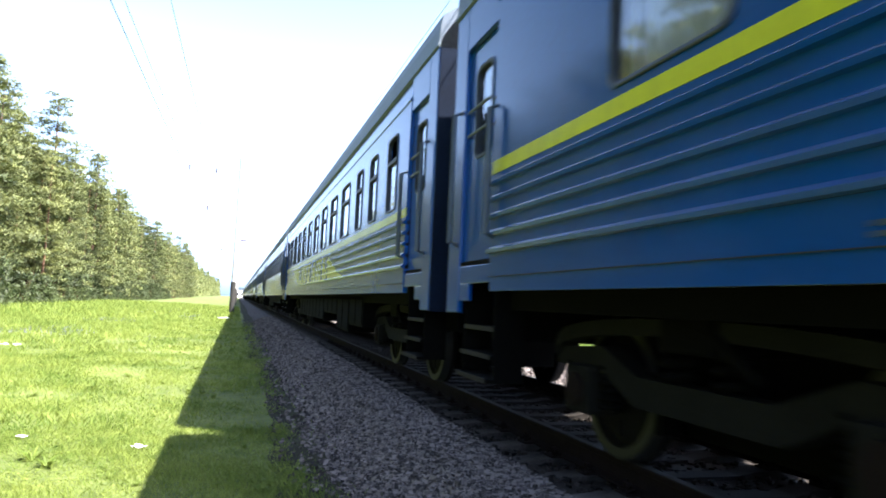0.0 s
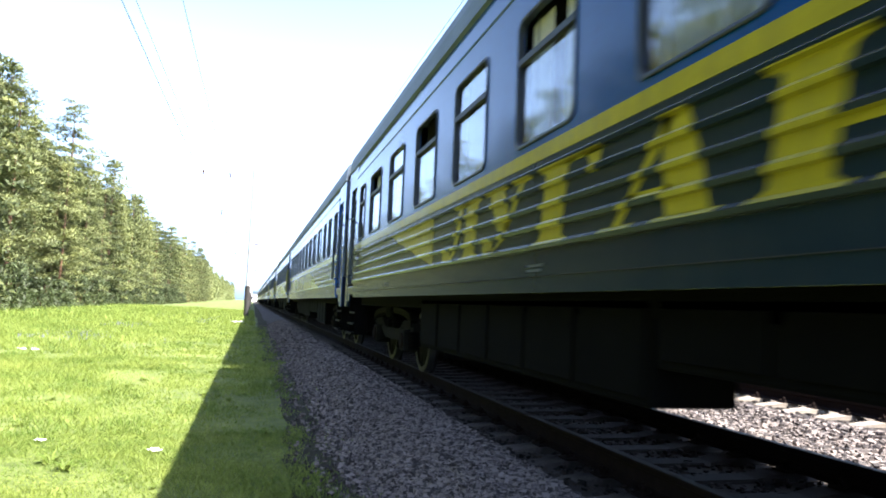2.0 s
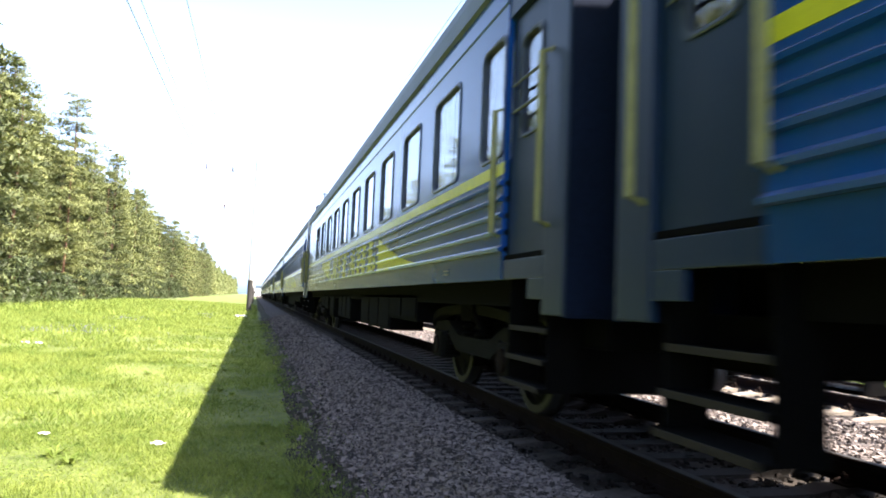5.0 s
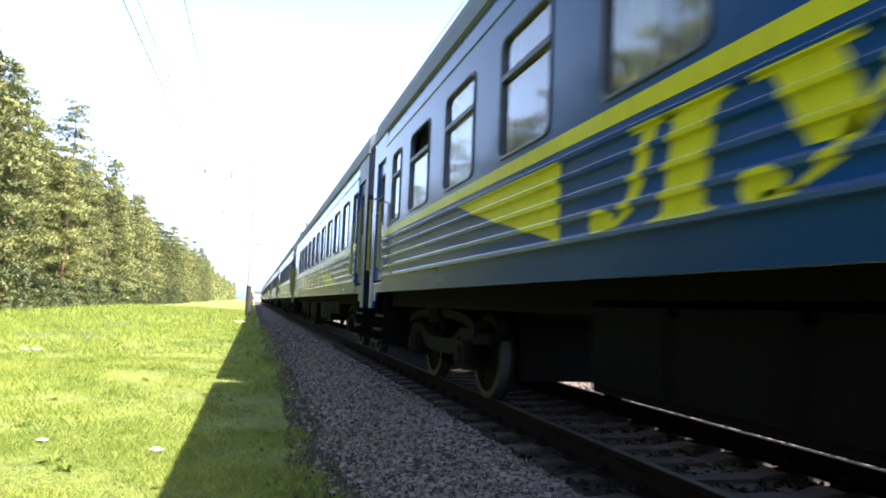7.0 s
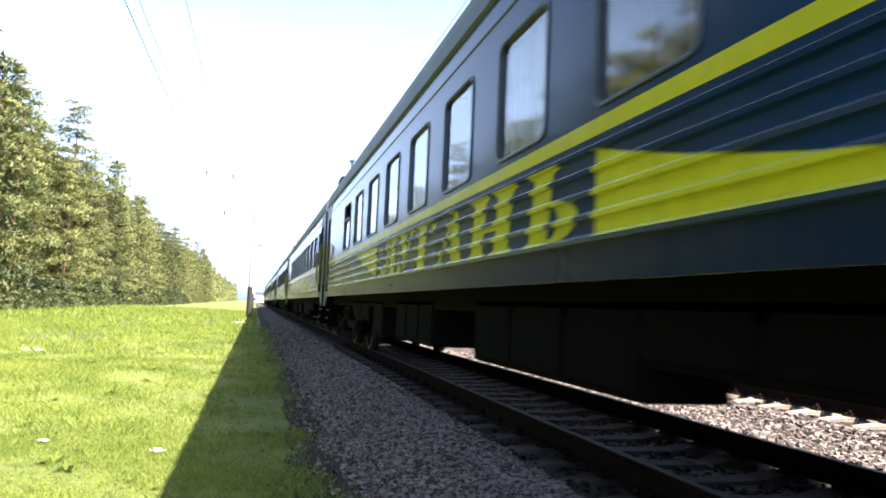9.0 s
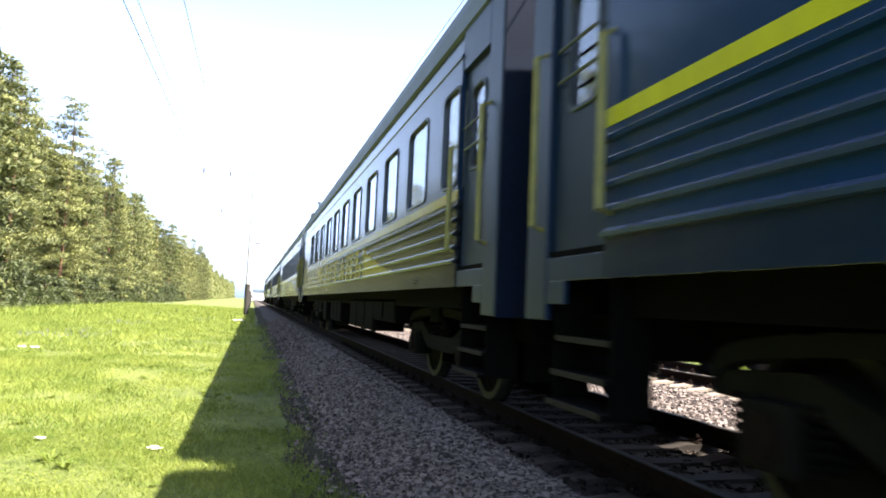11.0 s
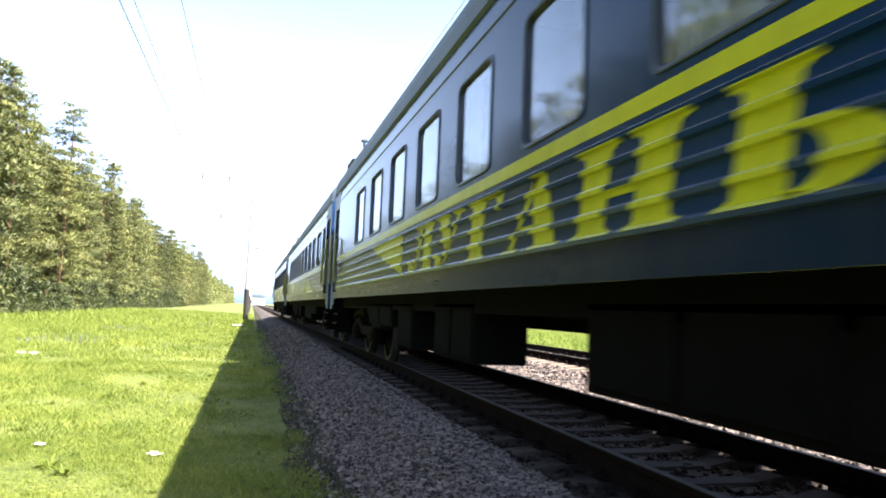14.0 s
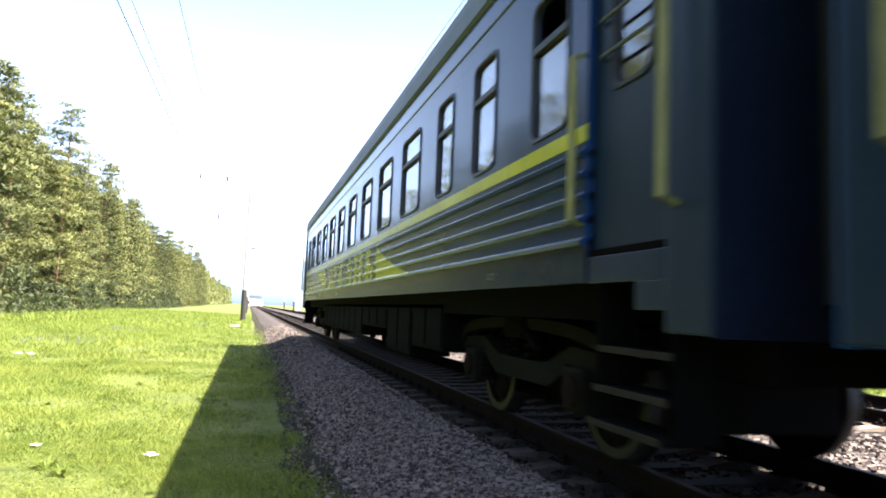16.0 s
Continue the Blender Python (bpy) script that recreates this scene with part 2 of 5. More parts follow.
def box(bm, x0, x1, y0, y1, z0, z1, bevel=0.0):
    vs = [bm.verts.new((x, y, z)) for z in (z0, z1) for y in (y0, y1) for x in (x0, x1)]
    fs = [bm.faces.new([vs[i] for i in q]) for q in
          ((0, 2, 3, 1), (4, 5, 7, 6), (0, 1, 5, 4), (2, 6, 7, 3), (0, 4, 6, 2), (1, 3, 7, 5))]
    if bevel:
        es = list({e for f in fs for e in f.edges})
        bmesh.ops.bevel(bm, geom=es, offset=bevel, segments=2, affect="EDGES", profile=0.6)
    return bm


def extrude(bm, outline, y0, y1, caps=True):
    """A closed outline of (x, z) drawn along y."""
    a = [bm.verts.new((x, y0, z)) for x, z in outline]
    b = [bm.verts.new((x, y1, z)) for x, z in outline]
    n = len(a)
    for i in range(n):
        j = (i + 1) % n
        bm.faces.new((a[i], a[j], b[j], b[i]))
    if caps:
        bm.faces.new(a[::-1])
        bm.faces.new(b)
    return bm


def tube(bm, points, radius, n=8, radii=None):
    """A round bar through points."""
    rings = []
    pts = [Vector(p) for p in points]
    for i, p in enumerate(pts):
        d = (pts[min(i + 1, len(pts) - 1)] - pts[max(i - 1, 0)]).normalized()
        u = d.orthogonal().normalized()
        if abs(d.z) < 0.9:
            u = d.cross(Vector((0, 0, 1))).normalized()
        else:
            u = d.cross(Vector((0, 1, 0))).normalized()
        w = d.cross(u)
        r = radii[i] if radii else radius
        rings.append([bm.verts.new(p + r * (math.cos(2 * math.pi * k / n) * u + math.sin(2 * math.pi * k / n) * w))
                      for k in range(n)])
    for a, b in zip(rings, rings[1:]):
        for k in range(n):
            bm.faces.new((a[k], a[(k + 1) % n], b[(k + 1) % n], b[k]))
    bm.faces.new(rings[0][::-1])
    bm.faces.new(rings[-1])
    return bm


def lathe_x(bm, rings, n=28, cx=0.0, cy=0.0, cz=0.0):
    """Rings of (x, radius) about an axis along x."""
    rows = []
    for x, r in rings:
        rows.append([bm.verts.new((cx + x, cy + r * math.cos(2 * math.pi * k / n), cz + r * math.sin(2 * math.pi * k / n)))
                     for k in range(n)])
    for a, b in zip(rows, rows[1:]):
        for k in range(n):
            bm.faces.new((a[k], a[(k + 1) % n], b[(k + 1) % n], b[k]))
    bm.faces.new(rows[0])
    bm.faces.new(rows[-1][::-1])
    return bm


def rounded(w, h, r, n=5):
    """Points of a rounded rectangle about (0, 0)."""
    out = []
    for cx, cy, a0 in ((w / 2 - r, h / 2 - r, 0), (-w / 2 + r, h / 2 - r, 90), (-w / 2 + r, -h / 2 + r, 180), (w / 2 - r, -h / 2 + r, 270)):
        for i in range(n + 1):
            a = radians(a0 + 90 * i / n)
            out.append((cx + r * math.cos(a), cy + r * math.sin(a)))
    return out


def soup(name, verts, size, normals=None):
    """A mesh out of an array of loose triangles or quads: verts (n * size, 3), shaded by normals where given."""
    me = bpy.data.meshes.new(name)
    n = len(verts)
    me.vertices.add(n)
    me.vertices.foreach_set("co", np.asarray(verts, dtype=np.float32).ravel())
    me.loops.add(n)
    me.loops.foreach_set("vertex_index", np.arange(n, dtype=np.int32))
    me.polygons.add(n // size)
    me.polygons.foreach_set("loop_start", np.arange(0, n, size, dtype=np.int32))
    me.update(calc_edges=True)
    if normals is not None:
        me.polygons.foreach_set("use_smooth", np.ones(n // size, dtype=bool))
        me.normals_split_custom_set_from_vertices(normals)
    return me


# ------------------------------------------------------------ ground, ballast, track
GRASS_Z = -0.62
TRACKS = (0.0, 5.0)


def ground_height(x, y):
    """The meadow: nearly level, with soft bumps."""
    return GRASS_Z + 0.05 * noise.noise(Vector((x * 0.12, y * 0.12, 0))) + 0.025 * noise.noise(Vector((x * 0.6, y * 0.6, 3)))


def build_ground():
    bm = bmesh.new()
    xs = [-2500, -900, -300, -120, -60] + [-40 + 1.0 * i for i in range(39)] + [-0.5, 4, 8, 12, 20, 35, 60, 120, 300, 900, 2500]
    ys = [-400, -60, -20] + [-8 + 1.0 * i for i in range(70)] + [66, 72, 80, 90, 105, 120, 150, 200, 300, 450, 700, 1100, 1800, 4000]
    grid = [[bm.verts.new((x, y, ground_height(x, y))) for x in xs] for y in ys]
    for a, b in zip(grid, grid[1:]):
        for i in range(len(xs) - 1):
            bm.faces.new((a[i], a[i + 1], b[i + 1], b[i]))
    ob = part("ground", bm, GROUND, smooth=True)
    tagged(ob, "sunlit meadow ground with short bright green grass", "ground", kind="structure")


def bed_height(x):
    """The ballast's cross-section over both tracks."""
    pts = [(-3.3, -0.80), (-3.08, -0.66), (-2.92, -0.565), (-2.66, -0.55), (-2.42, -0.50), (-1.85, -0.235), (-1.45, -0.195), (-1.2, -0.205), (-1.0, -0.235), (1.45, -0.24), (1.7, -0.21), (2.4, -0.27), (3.3, -0.21), (3.55, -0.24), (6.45, -0.24), (7.3, -0.25), (8.6, -0.8)]
    return float(np.interp(x, [p[0] for p in pts], [p[1] for p in pts]))


def build_ballast():
    bm = bmesh.new()
    xs = [-3.3, -3.0, -2.8, -2.66, -2.5, -2.4, -2.3, -2.2, -2.0, -1.75, -1.5, -1.3, -0.9, 0, 0.9, 1.6, 2.0, 2.4, 2.9, 3.4, 5, 6.7, 7.3, 8, 8.6]
    ys = [-30 + 0.5 * i for i in range(160)] + [51, 55, 60, 70, 90, 120, 170, 250, 400, 700, 1200, 2500]
    grid = [[bm.verts.new((x + (0.26 if x < -2.75 else 0.08) * noise.noise(Vector((0.3, y * 0.9, 9))) * (x < -2.3), y,
                           bed_height(x) + 0.025 * noise.noise(Vector((x * 2, y * 2, 5))))) for x in xs] for y in ys]
    for a, b in zip(grid, grid[1:]):
        for i in range(len(xs) - 1):
            bm.faces.new((a[i], a[i + 1], b[i + 1], b[i]))
    for f in bm.faces:
        # between the rails the bed takes the colour with shade painted in
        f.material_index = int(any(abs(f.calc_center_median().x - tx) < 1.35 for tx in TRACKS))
        cx, cy = f.calc_center_median()[:2]
        if cx < -2.42 + 0.16 * noise.noise(Vector((cx, cy * 1.3, 21))):
            f.material_index = 2
    bed = part("ballast_bed", bm, BALLAST, smooth=True)
    bed.data.materials.append(RAIL_SHADE)
    bed.data.materials.append(SOIL)
    tagged(bed, "grey crushed granite ballast bed under both tracks", "ballast", kind="structure")


def stone_cloud(rng, x, y, z, size):
    """Loose angular stones: squashed, turned, dented cubes. Returns quads."""
    n = len(x)
    cube = np.array([(sx, sy, sz) for sz in (-1, 1) for sy in (-1, 1) for sx in (-1, 1)], float)
    quads = np.array([(0, 2, 3, 1), (4, 5, 7, 6), (0, 1, 5, 4), (2, 6, 7, 3), (0, 4, 6, 2), (1, 3, 7, 5)])
    v = cube[None] * rng.uniform(0.55, 1.1, (n, 8, 3)) * np.array([1.0, 1.0, 0.7])
    v *= (size * rng.uniform(0.6, 1.25, n))[:, None, None] * rng.uniform(0.7, 1.3, (n, 1, 3))
    a, b = rng.uniform(0, 6.283, n), rng.uniform(-0.6, 0.6, n)
    ca, sa, cb, sb = np.cos(a), np.sin(a), np.cos(b), np.sin(b)
    tilt = np.stack([v[..., 0] * cb[:, None] + v[..., 2] * sb[:, None], v[..., 1], -v[..., 0] * sb[:, None] + v[..., 2] * cb[:, None]], -1)
    w = np.stack([tilt[..., 0] * ca[:, None] - tilt[..., 1] * sa[:, None], tilt[..., 0] * sa[:, None] + tilt[..., 1] * ca[:, None], tilt[..., 2]], -1)
    w += np.stack([x, y, z], -1)[:, None]
    return w[:, quads].reshape(-1, 3)


def build_stones():
    rng = np.random.default_rng(4)
    clean, shade_stones = [], []
    for x0, x1, y0, y1, count, size in ((-2.75, -1.3, 2.4, 9, 21000, 0.022), (-2.75, -1.3, 9, 20, 16000, 0.026), (-2.75, -1.3, 20, 45, 6500, 0.034),
                                        (-1.3, 1.3, 2.0, 20, 9000, 0.024), (1.3, 3.65, 1.5, 12, 12000, 0.026),
                                        (1.3, 3.65, 12, 40, 5500, 0.036), (3.65, 6.4, 2, 25, 5000, 0.03),
                                        (-2.95, -2.7, 2.4, 30, 260, 0.02), (-2.75, -1.3, -2, 2.4, 2200, 0.03), (1.3, 3.65, -3, 1.5, 1600, 0.034)):
        x, y = rng.uniform(x0, x1, count), rng.uniform(y0, y1, count)
        if x0 == -2.75:  # the stones thin out into the soil
            keep = rng.uniform(0, 1, count) < np.clip((x + 2.62) * 3.2, 0.06, 1)
            x, y = x[keep], y[keep]
            count = len(x)
        z = np.array([bed_height(v) for v in x]) + rng.uniform(-0.012, 0.016, count)
        if x0 < -2.9:
            z = np.maximum(z, GRASS_Z + 0.01)
        (shade_stones if x0 in (-1.3, 3.65) else clean).append(stone_cloud(rng, x, y, z, size))
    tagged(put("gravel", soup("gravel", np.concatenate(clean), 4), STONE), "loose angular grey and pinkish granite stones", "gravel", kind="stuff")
    tagged(put("oily_gravel", soup("oily_gravel", np.concatenate(shade_stones), 4), RAIL_SHADE), "stones between the rails, shade painted into their dark colour", "gravel", kind="stuff")


def sleeper_mesh():
    bm = bmesh.new()
    outline = [(-1.35, -0.40), (-1.35, -0.215), (-1.30, -0.20), (-1.02, -0.175), (-0.50, -0.175), (-0.35, -0.205), (0.35, -0.205),
               (0.50, -0.175), (1.02, -0.175), (1.30, -0.20), (1.35, -0.215), (1.35, -0.40)]
    extrude(bm, outline, -0.125, 0.125)
    for v in bm.verts:
        if v.co.z > -0.3:
            v.co.y *= 0.78
    me = bpy.data.meshes.new("sleeper")
    bmesh.ops.recalc_face_normals(bm, faces=bm.faces)
    bm.to_mesh(me)
    bm.free()
    return me


RAIL_OUTLINE = [(-0.075, -0.175), (0.075, -0.175), (0.075, -0.163), (0.012, -0.145), (0.009, -0.05), (0.036, -0.038), (0.036, -0.006),
                (0.028, -0.001), (-0.028, -0.001), (-0.036, -0.006), (-0.036, -0.038), (-0.009, -0.05), (-0.012, -0.145), (-0.075, -0.163)]


def clip_mesh():
    """A rail fastening: base plate, spring clip and bolt on each side."""
    bm = bmesh.new()
    box(bm, -0.17, 0.17, -0.08, 0.08, -0.178, -0.160, 0.004)
    for s in (-1, 1):
        tube(bm, [(s * 0.12, 0, -0.165), (s * 0.12, 0, -0.085)], 0.011, 6)
        box(bm, s * 0.12 - 0.021, s * 0.12 + 0.021, -0.02, 0.02, -0.125, -0.10, 0.003)
        tube(bm, [(s * 0.155, -0.05, -0.15), (s * 0.10, -0.05, -0.135), (s * 0.06, 0, -0.15), (s * 0.10, 0.05, -0.135), (s * 0.155, 0.05, -0.15)], 0.009, 5)
    me = bpy.data.meshes.new("fastening")
    bmesh.ops.recalc_face_normals(bm, faces=bm.faces)
    bm.to_mesh(me)
    bm.free()
    return me


def build_tracks():
    sm, cm = sleeper_mesh(), clip_mesh()
    sm.materials.append(CONCRETE)
    cm.materials.append(RAIL_SIDE)
    # far track: same sleeper, sunlight painted into its paler colour
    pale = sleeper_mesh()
    pale.materials.append(SUNLIT_CONCRETE)
    for tx in TRACKS:
        track = tagged(new("railway_track"), "broad-gauge track with rusty rails on concrete sleepers", "railway track", group="tracks", kind="structure")
        track.location = (tx, 0, 0)
        for s in (-0.796, 0.796):
            rail = part("rail", extrude(bmesh.new(), [(x + s, z) for x, z in RAIL_OUTLINE], -30, 1500), RAIL_SIDE, track, "rusty steel rail")
            bm = bmesh.new()
            box(bm, s - 0.030, s + 0.030, -30, 1500, -0.0045, 0.0015)
            part("rail_head", bm, RAIL_TOP, rail, "polished running surface")
        y = -2.0
        far = bmesh.new()
        while y < 330:
            if y < 78:
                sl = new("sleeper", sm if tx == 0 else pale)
                sl.parent, sl.location = track, (0, y, 0)
                if y < 20:
                    for s in (-0.796, 0.796):
                        c = new("fastening", cm)
                        c.parent, c.location = sl, (s, 0, 0)
            else:
                box(far, -1.35, 1.35, y - 0.11, y + 0.11, -0.4, -0.19)
            y += 0.56
        tagged(part("far_sleepers", far, CONCRETE, track), kind="stuff")


# ------------------------------------------------------------ the train
PITCH, SPEED, FIRST_GAP = 24.54, 20.22, 6.75   # length over couplers, metres a second, place of the first gap at 0 s
X = 1.55                                        # half the body's width
PANEL, BODY = 10.75, 11.95                      # ends of the ribbed side and of the body, from the middle
RIBS = (1.448, 1.585, 1.722, 1.858, 1.990)
STRIPE = (2.06, 2.165)
EAVE = 3.86


def side_profile(bottom):
    """(z, offset outward) of the side wall, from the skirt up."""
    p = [(bottom, -0.008), (bottom + 0.012, 0.0)]
    for r in RIBS:
        p += [(r - 0.026, 0.0), (r - 0.020, 0.030), (r + 0.004, 0.036), (r + 0.030, 0.0)]
    p += [(STRIPE[0], 0.0), (STRIPE[1], 0.0), (2.235, 0.0), (3.235, 0.0), (3.50, -0.002), (3.512, 0.012), (3.53, 0.012), (3.54, -0.004), (EAVE - 0.05, -0.03)]
    return p


def wall_bm(sign, z_low, z_high, windows, y0, y1):
    """The side's sheet between two heights, with openings for the windows (centre, width, z0, z1)."""
    prof = side_profile(1.0)
    zs = sorted(z for z in {z for z, _ in prof} | {w[2] for w in windows} | {w[3] for w in windows} | {z_low, z_high} if z_low <= z <= z_high)
    off = lambda z: float(np.interp(z, [a for a, _ in prof], [b for _, b in prof])) - (0.01 if z < z_low + 0.005 and z_low < 1.3 else 0)
    cuts = sorted({y0, y1} | {w[0] - w[1] / 2 for w in windows} | {w[0] + w[1] / 2 for w in windows})
    bm = bmesh.new()
    grid = [[bm.verts.new((sign * (X + off(z)), y, z)) for y in cuts] for z in zs]
    for za, zb, ga, gb in zip(zs, zs[1:], grid, grid[1:]):
        for i in range(len(cuts) - 1):
            mid = (cuts[i] + cuts[i + 1]) / 2
            if any(abs(mid - c) < w / 2 and wz0 <= za + 1e-6 and zb <= wz1 + 1e-6 for c, w, wz0, wz1 in windows):
                continue
            bm.faces.new((ga[i], ga[i + 1], gb[i + 1], gb[i]))
    bmesh.ops.recalc_face_normals(bm, faces=bm.faces)
    geo = bmesh.ops.extrude_face_region(bm, geom=bm.faces[:])
    for v in geo["geom"]:
        if isinstance(v, bmesh.types.BMVert):
            v.co.x -= sign * 0.05
    return bm


def band(sign, y0, y1, z0, z1, lift=0.004):
    bm = bmesh.new()
    box(bm, *sorted((sign * (X - 0.01), sign * (X + lift))), y0, y1, z0, z1)
    return bm


def drape(bm, sign=-1, lift=0.004):
    """Lay a flat figure in the plane of (y, z) over the ribs of the side."""
    prof = side_profile(1.2)
    for z, _ in prof:
        bmesh.ops.bisect_plane(bm, geom=bm.verts[:] + bm.edges[:] + bm.faces[:], plane_co=(0, 0, z), plane_no=(0, 0, 1))
    for v in bm.verts:
        v.co.x = sign * (X + lift + float(np.interp(v.co.z, [a for a, _ in prof], [b for _, b in prof])))
    return bm


def strip(rows):
    """A figure from (y, low, high) rows, laid over the ribs."""
    bm = bmesh.new()
    pairs = [(bm.verts.new((0, y, z0)), bm.verts.new((0, y, z1))) for y, z0, z1 in rows]
    for (a, b), (c, d) in zip(pairs, pairs[1:]):
        bm.faces.new((a, c, d, b))
    bmesh.ops.triangulate(bm, faces=bm.faces)
    return drape(bm)


# Roman capitals with a slight lean: pieces of (metres along from the pennant, share of the height).
LEAN = 0.11


def lettering():
    """The name on the side, letter by letter, as flat pieces."""
    bar = 0.075

    def slab(x0, x1, z0, z1):
        return [(x0, z0), (x1, z0), (x1, z1), (x0, z1)]

    def stem(x, w=0.33):
        """A thick upright with bracketed serifs at head and foot."""
        return [[(x, 0.1), (x + w, 0.1), (x + w, 0.9), (x, 0.9)], slab(x - 0.09, x + w + 0.09, 0, 0.055), slab(x - 0.09, x + w + 0.09, 0.945, 1),
                [(x - 0.05, 0.055), (x + w + 0.05, 0.055), (x + w, 0.1), (x, 0.1)], [(x, 0.9), (x + w, 0.9), (x + w + 0.05, 0.945), (x - 0.05, 0.945)]]

    def ball(cx, cz, rx, rz, n=12):
        return [(cx + rx * math.cos(2 * math.pi * k / n), cz + rz * math.sin(2 * math.pi * k / n)) for k in range(n)]

    def ribbon(points, widths):
        out = []
        for (x0, z0), (x1, z1), w0, w1 in zip(points, points[1:], widths, widths[1:]):
            out.append([(x0, z0), (x0 + w0, z0), (x1 + w1, z1), (x1, z1)])
        return out

    def ring(cx, cz, rx, rz, ix, iz, n=12):
        """The right half of a bowl round an oval counter."""
        out = []
        for i in range(n):
            q = []
            for a, u, v in ((i, rx, rz), (i + 1, rx, rz), (i + 1, ix, iz), (i, ix, iz)):
                t = radians(-90 + 180 * a / n)
                q.append((cx + u * math.cos(t), cz + v * math.sin(t)))
            out.append(q)
        return out

    el = stem(1.18) + ribbon([(0.62, 0.03), (0.76, 0.16), (0.84, 0.42), (0.88, 0.72), (0.90, 0.95)], [0.10, 0.12, 0.13, 0.13, 0.14]) + \
        [ball(0.55, 0.13, 0.15, 0.13), slab(0.80, 1.20, 0.945, 1)]
    u = ribbon([(2.10, 0.34), (2.03, 0.5), (1.92, 0.78), (1.84, 0.945)], [0.22, 0.29, 0.33, 0.33]) + [slab(1.74, 2.26, 0.945, 1), slab(2.40, 2.74, 0.945, 1)] + \
        ribbon([(2.00, 0.04), (2.14, 0.18), (2.24, 0.36), (2.38, 0.66), (2.50, 0.945)], [0.06, 0.11, 0.10, 0.10, 0.11]) + \
        [ball(1.87, 0.14, 0.13, 0.14), slab(1.88, 2.08, 0.0, 0.09)]
    ge = stem(3.00, 0.35) + [slab(3.30, 3.80, 0.945, 1), [(3.70, 0.72), (3.76, 0.72), (3.80, 1.0), (3.52, 1.0), (3.62, 0.92)]]
    a = ribbon([(4.02, 0.05), (4.18, 0.4), (4.36, 0.8), (4.42, 1.0)], [0.09, 0.09, 0.10, 0.10]) + ribbon([(4.54, 0.05), (4.47, 0.5), (4.40, 1.0)], [0.34, 0.31, 0.22]) + \
        [slab(4.14, 4.56, 0.27, 0.27 + bar), slab(3.90, 4.24, 0, 0.055), slab(4.44, 4.96, 0, 0.055)]
    en = stem(5.23, 0.32) + stem(5.86, 0.34) + [slab(5.54, 5.88, 0.40, 0.40 + bar)]
    soft = stem(6.64, 0.32) + ring(6.95, 0.28, 0.46, 0.28, 0.17, 0.22)
    return (el, u, ge, a, en, soft)


def livery(side, yellow, label, tail_long, shift):
    """Stripe, pennants and name, painted over the ribs. The far end of the side lies at +y."""
    edge = PITCH / 2 + shift - 9.42
    part("stripe", band(-1, -PANEL, PANEL, *STRIPE), yellow, side, label)
    lo, hi = RIBS[0] + 0.005, RIBS[4] - 0.012
    h = hi - lo
    root = edge - 7.68
    part("pennant", strip([(edge + 2.35 * k, hi - (hi - lo) * (1 - k) ** 0.92, hi) for k in np.linspace(1, 0, 9)]), yellow, side, label)
    part("pennant", strip([(root - tail_long * (1 - k), lo, lo + 0.01 + (h - 0.01) * k ** 1.5) for k in np.linspace(0, 1, 11)]), yellow, side, label)
    for pieces in lettering():
        bm = bmesh.new()
        for p in pieces:
            bm.faces.new([bm.verts.new((0, edge - px - LEAN * pz, lo + pz * h)) for px, pz in p])
        bmesh.ops.triangulate(bm, faces=bm.faces)
        part("letter", drape(bm), yellow, side, label)
    return side


